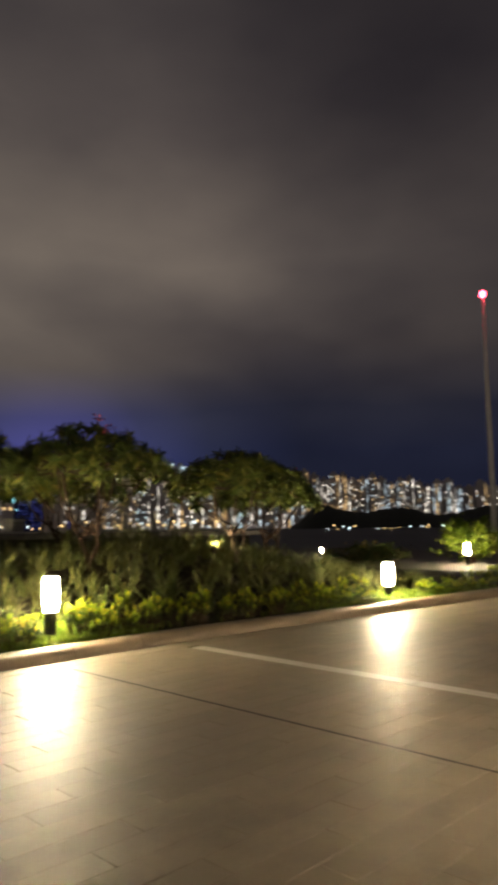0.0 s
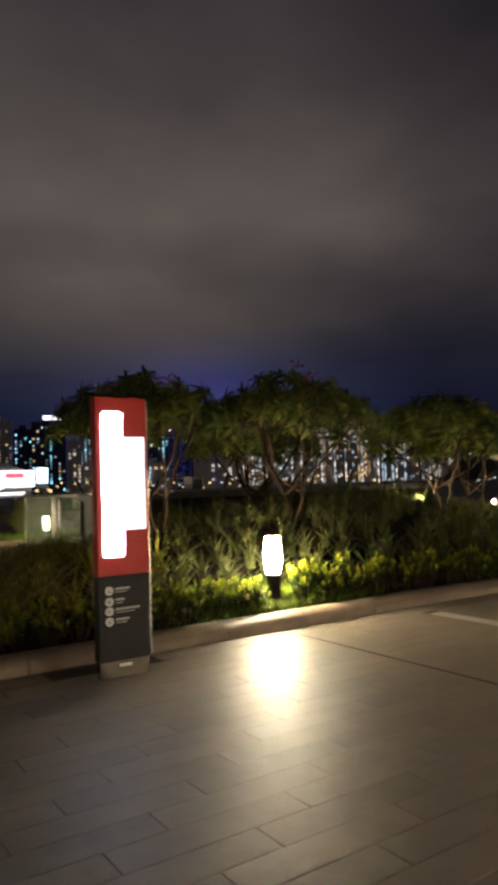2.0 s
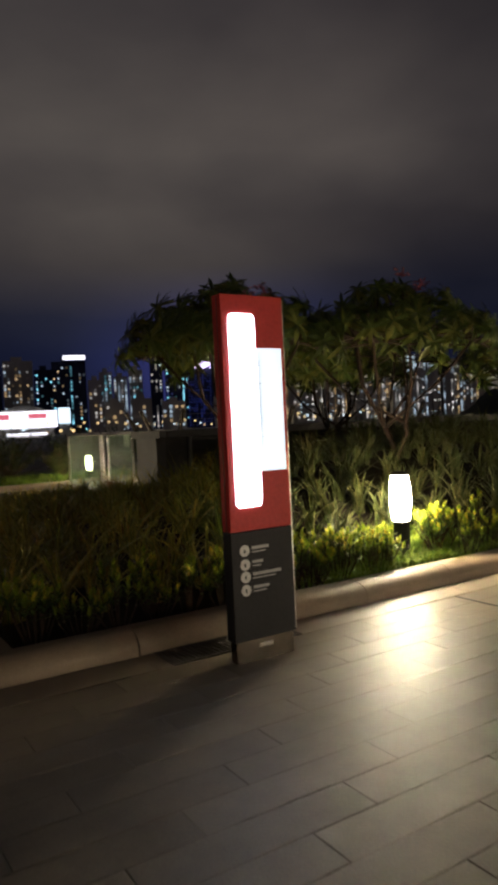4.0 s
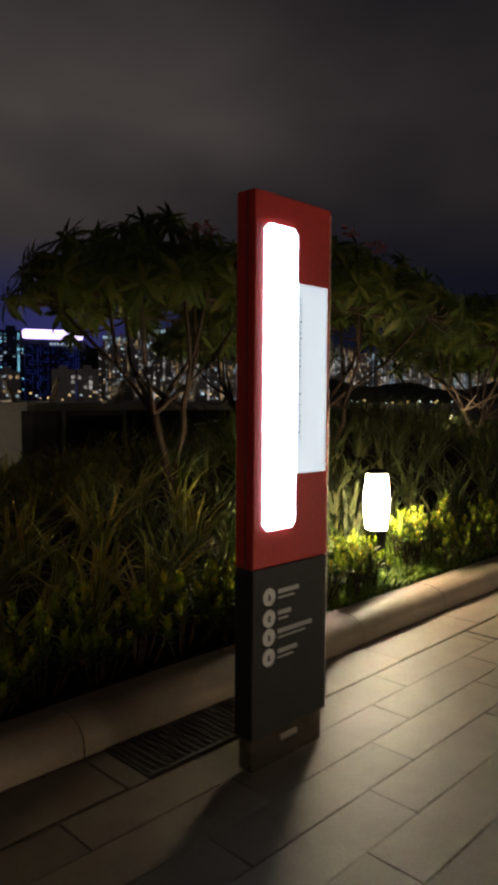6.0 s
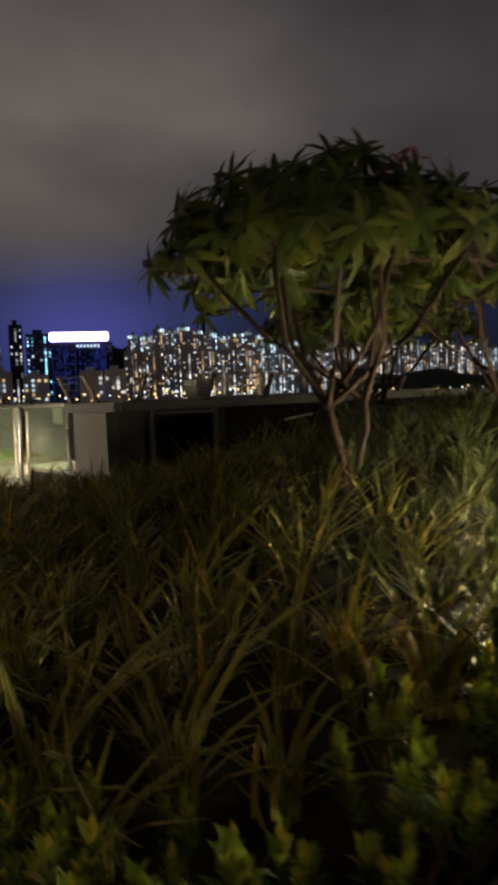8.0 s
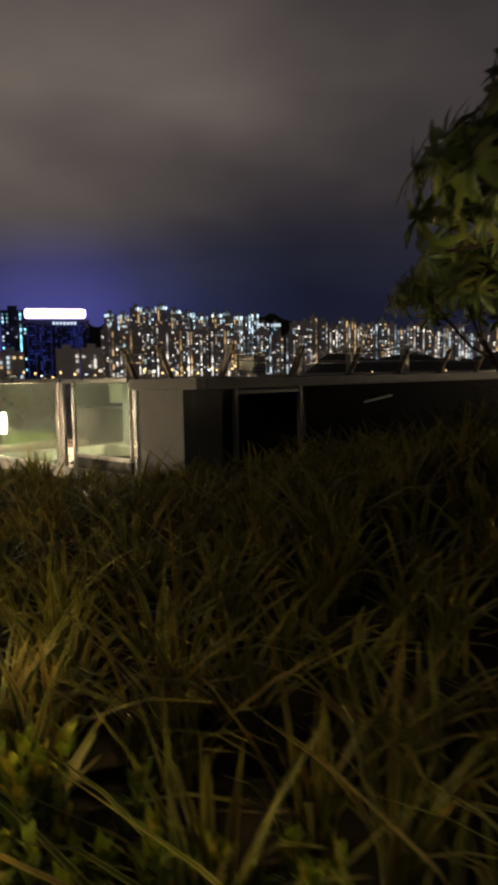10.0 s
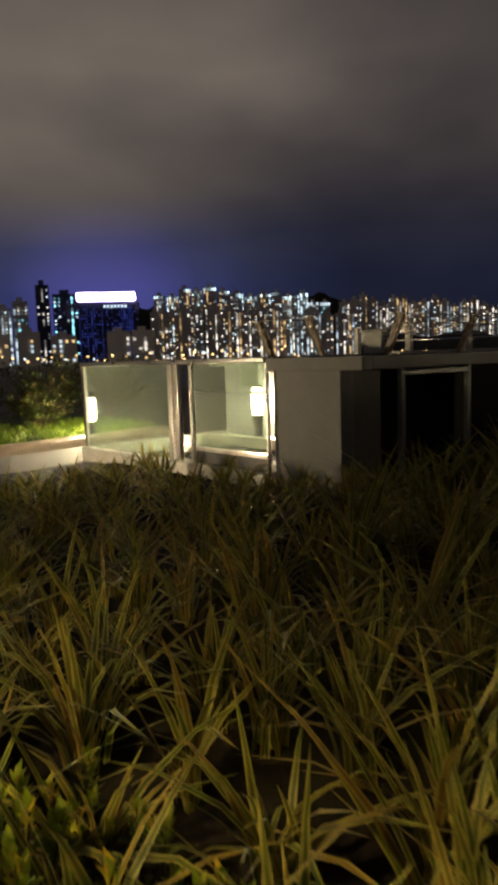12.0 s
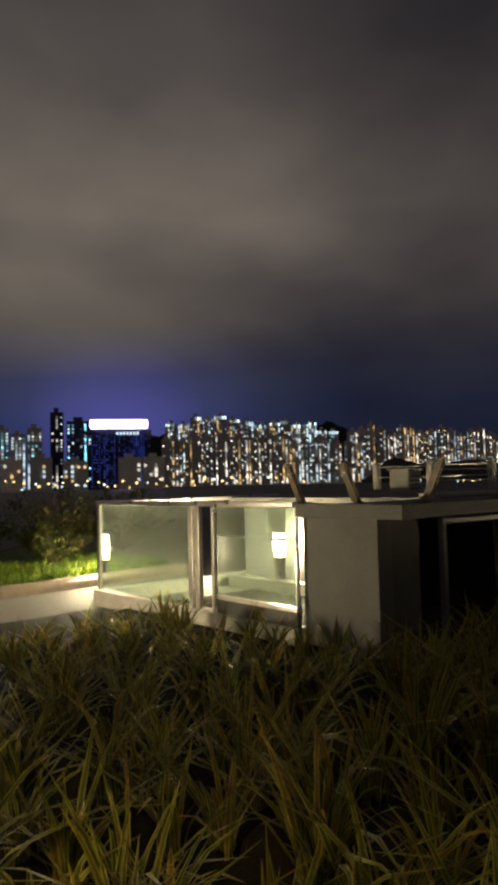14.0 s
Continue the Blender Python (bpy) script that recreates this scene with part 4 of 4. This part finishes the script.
def city():
    rnd = random.Random(11)
    estate = "tall residential block with many lit windows across the water"
    # dense estate: a back row and a lower front row
    az, n = 33.6, 0
    tops = (5.1, 5.6, 5.3, 5.65, 5.35, 5.1, 5.0, 4.9, 5.0, 5.0, 4.9, 5.0)
    while az < 45.3:
        wd = 0.78 + 0.35 * rnd.random()
        tower(az, az + wd, tops[min(11, int((az - 33.6)))] - 0.25 * rnd.random(), 1000 + 60 * rnd.random(), estate, rnd.choice((0, 0, 1)), ("cool", "white", "cool", "warm"), 0.5, seed=100 + n, strips=0.30, crown=True)
        az += wd + 0.05
        n += 1
    az = 33.2
    while az < 49.0:
        wd = 0.62 + 0.3 * rnd.random()
        top = 4.0 if az < 43 else 3.4
        tower(az, az + wd, top - 0.35 * rnd.random(), 820 + 40 * rnd.random(), estate, rnd.choice((0, 0, 0, 1)), ("warm", "white", "white", "cool"), 0.5, seed=200 + n, strips=0.34)
        az += wd + 0.12 * rnd.random() + 0.08
        n += 1
    for a0, a1, e in ((45.7, 46.6, 4.1), (46.7, 47.5, 4.05)):
        tower(a0, a1, e, 1020, estate, 0, ("cool", "cyan", "white"), 0.34, seed=300 + n, strips=0.34, crown=True)
        n += 1
    # hillside estates further right
    az = 48.3
    while az < 68.5:
        wd = 0.62 + 0.25 * rnd.random()
        top = 4.3 - (az - 48.3) * 0.085 + 0.3 * math.sin(az * 2.3) + 0.2 * rnd.random()
        tower(az, az + wd, top, 1400 + 120 * rnd.random(), "pale hillside tower block with lit stairwells", rnd.choice((0, 1, 1)), ("white", "warm", "white", "cool"), 0.45, floor=4.0, col=5.0, seed=400 + n, base=18, strips=0.36)
        az += wd + 0.06 * rnd.random()
        n += 1
    # commercial towers to the left
    for a0, a1, e, d, w, lit, m in ((5.0, 7.6, 7.0, 640, 2, 0.10, ("cool", "warm")), (7.5, 9.0, 8.2, 620, 2, 0.08, ("cool", "warm")), (8.3, 11.0, 5.8, 560, 2, 0.16, ("cyan", "cool", "white")),
                                    (11.6, 13.3, 4.9, 700, 2, 0.12, ("cool", "white")), (13.4, 15.6, 5.6, 760, 0, 0.12, ("cool", "white", "warm")), (15.7, 17.1, 4.9, 720, 2, 0.14, ("cyan", "cool")),
                                    (17.0, 19.6, 5.5, 680, 2, 0.12, ("cyan", "cool", "warm")), (19.7, 20.8, 4.0, 640, 0, 0.22, ("warm", "white")), (20.6, 21.6, 4.6, 760, 0, 0.3, ("cool", "cyan")),
                                    (21.7, 22.8, 4.2, 780, 0, 0.26, ("cool", "white")), (22.9, 24.0, 4.7, 800, 0, 0.28, ("cool", "cyan", "white")), (24.6, 25.6, 5.9, 760, 2, 0.14, ("cool", "white")),
                                    (25.8, 27.7, 5.2, 700, 2, 0.16, ("cyan", "cool", "blue")), (27.7, 29.0, 4.5, 620, 2, 0.42, ("blue", "blue", "cool")), (30.7, 32.3, 4.5, 640, 2, 0.16, ("blue", "cool", "warm")),
                                    (29.6, 31.4, 2.3, 520, 1, 0.05, ("warm", "white")), (31.5, 33.2, 2.35, 530, 1, 0.05, ("warm", "white")), (23.0, 24.6, 2.4, 520, 0, 0.12, ("warm", "cool")),
                                    (20.9, 22.4, 2.2, 500, 1, 0.08, ("warm", "white")), (25.4, 27.3, 2.1, 540, 0, 0.14, ("warm", "cool")), (10.9, 12.2, 2.6, 480, 0, 0.15, ("cool", "white"))):
        tower(a0, a1, e, d, "dark glass office tower with scattered lit windows" if w == 2 else "mid-rise block with a few lit windows", w, m, lit * 4.2, 3.4, 3.6, seed=500 + n)
        n += 1
    # tower with the violet rooftop band; glowing blue cells stand for its blue-washed facade
    t, w, h = tower(27.55, 31.95, 4.45, 592, "broad tower with a violet-white lit rooftop band", 2, ("blue", "blue", "blue", "blue"), 1.0, 2.4, 1.9, seed=77, step=False)
    part("rooftop_sign", block(-w * 1.02, w * 1.02, -1.6, -0.4, h + 1.5, h + 8.6, 1.5), PURPLE_SIGN, t, "long violet-white lit rooftop sign")
    part("sign_frame", block(-w * 0.96, w * 0.96, 1.0, 1.6, h + 0.01, h + 2.2), TOWER_WALLS[2], t)
    for k in range(7):
        part("lower_light", block(w * (-0.1 + 0.12 * k), w * (-0.03 + 0.12 * k), -1.4, -0.4, h - 3.4, h - 1.4), WINDOW_GLOWS["cool"], t)


def lit_sign(name, az0, az1, el0, el1, dist, material, label, bars=()):
    mid = (az0 + az1) / 2
    x, y = on_skyline(mid, dist)
    s = thing(name, pose(x, y, -0.1, 0, 0, -mid), label, "lit sign")
    w = dist * radians(az1 - az0) / 2
    z0, z1 = 1.6 + dist * math.tan(radians(el0)), 1.6 + dist * math.tan(radians(el1))
    part("screen", block(-w, w, -0.5, 0.3, z0, z1, 0.15), material, s)
    if el0 > 2:
        part("support", block(-w * 0.9, w * 0.9, 0.4, 14, z0 - 2, z0 + (z1 - z0) * 0.5), TOWER_WALLS[2], s)
    else:
        part("support", block(-w * 0.9, w * 0.9, 0.4, 2.5, 0, z0 + (z1 - z0) * 0.9), TOWER_WALLS[0], s)
    for a, b, c, d in bars:
        part("lettering_bar", block(-w + 2 * w * a, -w + 2 * w * b, -0.75, -0.51, z0 + (z1 - z0) * c, z0 + (z1 - z0) * d), PINK_SIGN, s, "red bar of lettering")
    return s, w, z1


city()
s, w, z1 = lit_sign("billboard", 12.3, 17.2, 0.45, 1.72, 400, WHITE_SIGN, "large white lit billboard with red lettering bars", ((0.02, 0.28, 0.52, 0.86), (0.56, 0.84, 0.55, 0.85)))
bm = bmesh.new()
ring = [bm.verts.new(p) for p in ((-w * 0.7, 0.5, z1), (w * 0.75, 0.5, z1), (0, 0.5, z1 + 5.0), (-w * 0.7, 9, z1), (w * 0.75, 9, z1), (0, 9, z1 + 5.0))]
for f in ((0, 1, 2), (5, 4, 3), (0, 3, 4, 1), (1, 4, 5, 2), (2, 5, 3, 0)):
    bm.faces.new([ring[i] for i in f])
part("gable_roof", bm, PALE, s, "pale gabled roof")
lit_sign("rooftop_sign", 8.3, 11.0, 5.85, 6.35, 552, PURPLE_SIGN, "violet-white lit rooftop sign")
lit_sign("rooftop_sign", 7.1, 8.7, 8.35, 8.8, 610, RED_SIGN, "red lit rooftop sign")
lit_sign("rooftop_sign", 17.9, 19.6, 5.62, 5.95, 672, WHITE_SIGN, "white lit rooftop sign")
lit_sign("light_box", 17.3, 18.2, 0.7, 1.9, 396, LAMP_COOL, "cool white light box beside the billboard")
lit_sign("pier_lights", 9.0, 10.8, 0.02, 0.22, 300, LAMP_COOL, "long cool white light strip on a pier")
lit_sign("pier_lights", 13.4, 16.4, -0.12, 0.06, 300, WHITE_SIGN, "long white light strip on a pier")
lit_sign("pier_lights", 6.0, 8.2, -0.5, -0.3, 260, LAMP_WARM, "warm light strip on a pier")
lit_sign("red_display", 7.9, 9.3, 2.6, 3.1, 552, RED_SIGN, "small red lit display on an office tower")


def shore_lamp(material, label):
    t = thing("street_lamp", pose(0, 0, -60), label, "street lamp", "street lamps on the far shore")
    part("pole", lathe([(0.12, 0), (0.07, 8.0)], 8), DARK_METAL, t)
    part("lamp_head", lathe([(0.2, 7.6), (0.75, 7.9), (0.75, 8.5), (0.2, 8.9)], 10), material, t, "glowing lamp head")
    return t


LAMPS = [shore_lamp(LAMP_WARM, "warm glowing street lamp on the far shore"), shore_lamp(LAMP_COOL, "cool glowing street lamp on the far shore")]
made = 0
for k in range(110):
    az = 5.5 + 62 * (k + 0.95 * R.random()) / 110 if k < 70 else 49 + 13 * R.random() ** 0.8
    dist = 430 + 70 * R.random()
    lamp = LAMPS[0 if R.random() < (0.75 if az < 50 else 0.3) else 1]
    x, y = on_skyline(az, dist)
    zz = -3.5 - 4.0 * R.random() if az > 48 else -4.5 * R.random()
    m = pose(x, y, zz) @ Matrix.Scale(0.45 + 0.3 * R.random() if az > 48 else 0.6 + 0.4 * R.random(), 4)
    copy_thing(lamp, m)
for k in range(36):
    # lamps on the quays and ferries in front of the office towers
    m = pose(*on_skyline(6 + 14 * R.random(), 260 + 150 * R.random()), -6.2 + 5.6 * R.random()) @ Matrix.Scale(0.8, 4)
    copy_thing(LAMPS[0 if R.random() < 0.35 else 1], m)
for lamp, az in zip(LAMPS, (36.2, 41.3)):
    lamp.matrix_basis = pose(*on_skyline(az, 440), -3.0)


def wooded_hill(name, az0, az1, el_of, dist, label, seed):
    """A dark wooded hill: a ridge with depth and a ragged crown line."""
    rnd = random.Random(seed)
    verts, faces = [], []
    n, rows = 90, 6
    for i in range(n + 1):
        az = az0 + (az1 - az0) * i / n
        top = 1.6 + dist * math.tan(radians(max(0.02, el_of(az)))) + rnd.uniform(-0.6, 0.9)
        for j in range(rows + 1):
            f = j / rows
            d = dist - 60 + 120 * f
            x, y = on_skyline(az, d)
            verts.append((x, y, -0.2 + top * math.sin(math.pi * min(1.0, f * 0.5 + 0.0) if f < 1 else math.pi / 2) ** 0.8 * (0.9 + 0.2 * rnd.random() if 0 < j < rows else 1.0)))
    for i in range(n):
        for j in range(rows):
            a = i * (rows + 1) + j
            faces.append((a, a + 1, a + rows + 2, a + rows + 1))
    return tagged(mesh_object(name, verts, faces, HILL, smooth=True), label, "hill", kind="structure")


wooded_hill("hill_near", 49, 70, lambda a: 1.75 * smoothstep(49, 52, a) - 0.5 * smoothstep(52.5, 57, a) + 0.35 * math.sin(a * 0.9), 700, "dark wooded hill in front of the hillside blocks", 2)
wooded_hill("hill_far", 30, 72, lambda a: 4.6 - 0.075 * (a - 30) + 0.3 * math.sin(a * 0.7) + 1.15 * math.exp(-((a - 46.8) / 3.6) ** 2), 2300, "dark ridge behind the city", 3)


def mast():
    x, y = on_skyline(65.35, 60)
    t = thing("beacon_mast", pose(x, y, -0.1), "tall pale tapering mast with a red beacon on top", "mast")
    part("pole", lathe([(0.26, 0), (0.22, 6), (0.16, 14), (0.09, 20.4)], 14), MAST_GREY, t, "pale tapering pole", True)
    part("beacon", lathe([(0.10, 20.41), (0.24, 20.5), (0.24, 20.85), (0.1, 21.0)], 14), BEACON, t, "glowing red beacon", True)


mast()

# ---------------------------------------------------------------- paving pieces
ROW, LENGTH = 0.2155, 0.96


def paver_mesh(name, length, depth, material):
    bm = block(0, length - 0.004, 0, depth - 0.0022, -0.028, 0.0)
    bmesh.ops.bevel(bm, geom=[e for e in bm.edges if all(v.co.z > -0.001 for v in e.verts)], offset=0.0018, segments=1, affect="EDGES")
    me = bpy.data.meshes.new(name)
    bm.to_mesh(me)
    bm.free()
    me.materials.append(material)
    return me


def blocked(x, y, w, d):
    inside = lambda x0, x1, y0, y1: x + w > x0 and x < x1 and y + d > y0 and y < y1
    return inside(6.32, 6.52, -20, 6.49)


def paving():
    stone, edge = paver_mesh("paver", LENGTH, ROW, PAVING), paver_mesh("edge_paver", LENGTH, 6.80 - 6.489, PAVING)
    verts, faces = [], []

    def joined(x, y, w, d):
        b, e = len(verts), 0.0018
        w, d = w - 0.004, d - 0.0022
        h = 0.0012 * R.random()
        verts.extend([(x, y, -0.028), (x + w, y, -0.028), (x + w, y + d, -0.028), (x, y + d, -0.028),
                      (x, y, h - e), (x + w, y, h - e), (x + w, y + d, h - e), (x, y + d, h - e),
                      (x + e, y + e, h), (x + w - e, y + e, h), (x + w - e, y + d - e, h), (x + e, y + d - e, h)])
        for k in range(4):
            q = (k + 1) % 4
            faces.append((b + k, b + q, b + 4 + q, b + 4 + k))
            faces.append((b + 4 + k, b + 4 + q, b + 8 + q, b + 8 + k))
        faces.append((b + 8, b + 9, b + 10, b + 11))

    count = 0
    # the row beside the kerb, broken by the drain grate
    for k in range(-8, 18):
        x = 3.815 + k * LENGTH
        if x + LENGTH > 2.0 and x < 3.0:
            if x < 2.0:
                joined(x, 6.48, 2.0 - x, 0.32)
            if x + LENGTH > 3.0:
                joined(3.0, 6.48, x + LENGTH - 3.0, 0.32)
            continue
        o = new("edge_paver", edge)
        o.parent, o.location = pavement, (x, 6.489, 0)
        o.rotation_euler = (0.0012 * (R.random() - 0.5), 0.0012 * (R.random() - 0.5), 0)
    for r in range(64):
        y = 6.475 - (r + 1) * ROW
        shift = (2.87 - 0.32 * (r - 2)) % LENGTH
        x = shift - 14 * LENGTH
        while x < 26:
            if blocked(x, y, LENGTH, ROW):
                if x < 6.32:
                    joined(x, y, 6.32 - x, ROW)
                if x + LENGTH > 6.52:
                    joined(6.52, y, x + LENGTH - 6.52, ROW)
            elif 0.7 < x < 4.9 and y > 2.4 and count < 290:
                o = new("paver", stone)
                o.parent, o.location = pavement, (x, y, 0.0012 * R.random())
                o.rotation_euler = (0.003 * (R.random() - 0.5), 0.0015 * (R.random() - 0.5), 0)
                count += 1
            else:
                joined(x, y, LENGTH, ROW)
            x += LENGTH
    for r in range(66):
        y = 6.81 + r * ROW
        x = 0.90 - LENGTH - (0.32 * r) % LENGTH
        if x + LENGTH < 0.89:
            joined(x + LENGTH, y, 0.9 - x - LENGTH, ROW)
        while x > -12.5:
            joined(x, y, min(LENGTH, 0.9 - x), ROW)
            x -= LENGTH
    ob = mesh_object("far_pavers", verts, faces, PAVING_FAR, pavement)
    tagged(ob, kind="stuff")


paving()
joint = thing("movement_joint", pose(4.545, 0, 0), "dark sealed movement joint across the paving", "paving joint", kind="structure")
part("sealant", block(0, 0.026, -7.0, 6.47, -0.025, 0.0018), POST_BLACK, joint)
stripe = thing("paving_stripe", pose(6.345, 0, 0), "pale granite stripe across the paving", "paving", kind="structure")
slab = part("stripe_slab", block(-0.023, 0.068, 0, 0.79, -0.0185, 0.002, 0.002, seg=1), STRIPE, stripe)
slab.location.y = 5.57
for k in range(1, 30):
    o = new("stripe_slab", slab.data)
    o.parent, o.location = stripe, (0.099 * (k % 2), 5.57 - 0.8 * (k // 2), 0.001 * R.random())
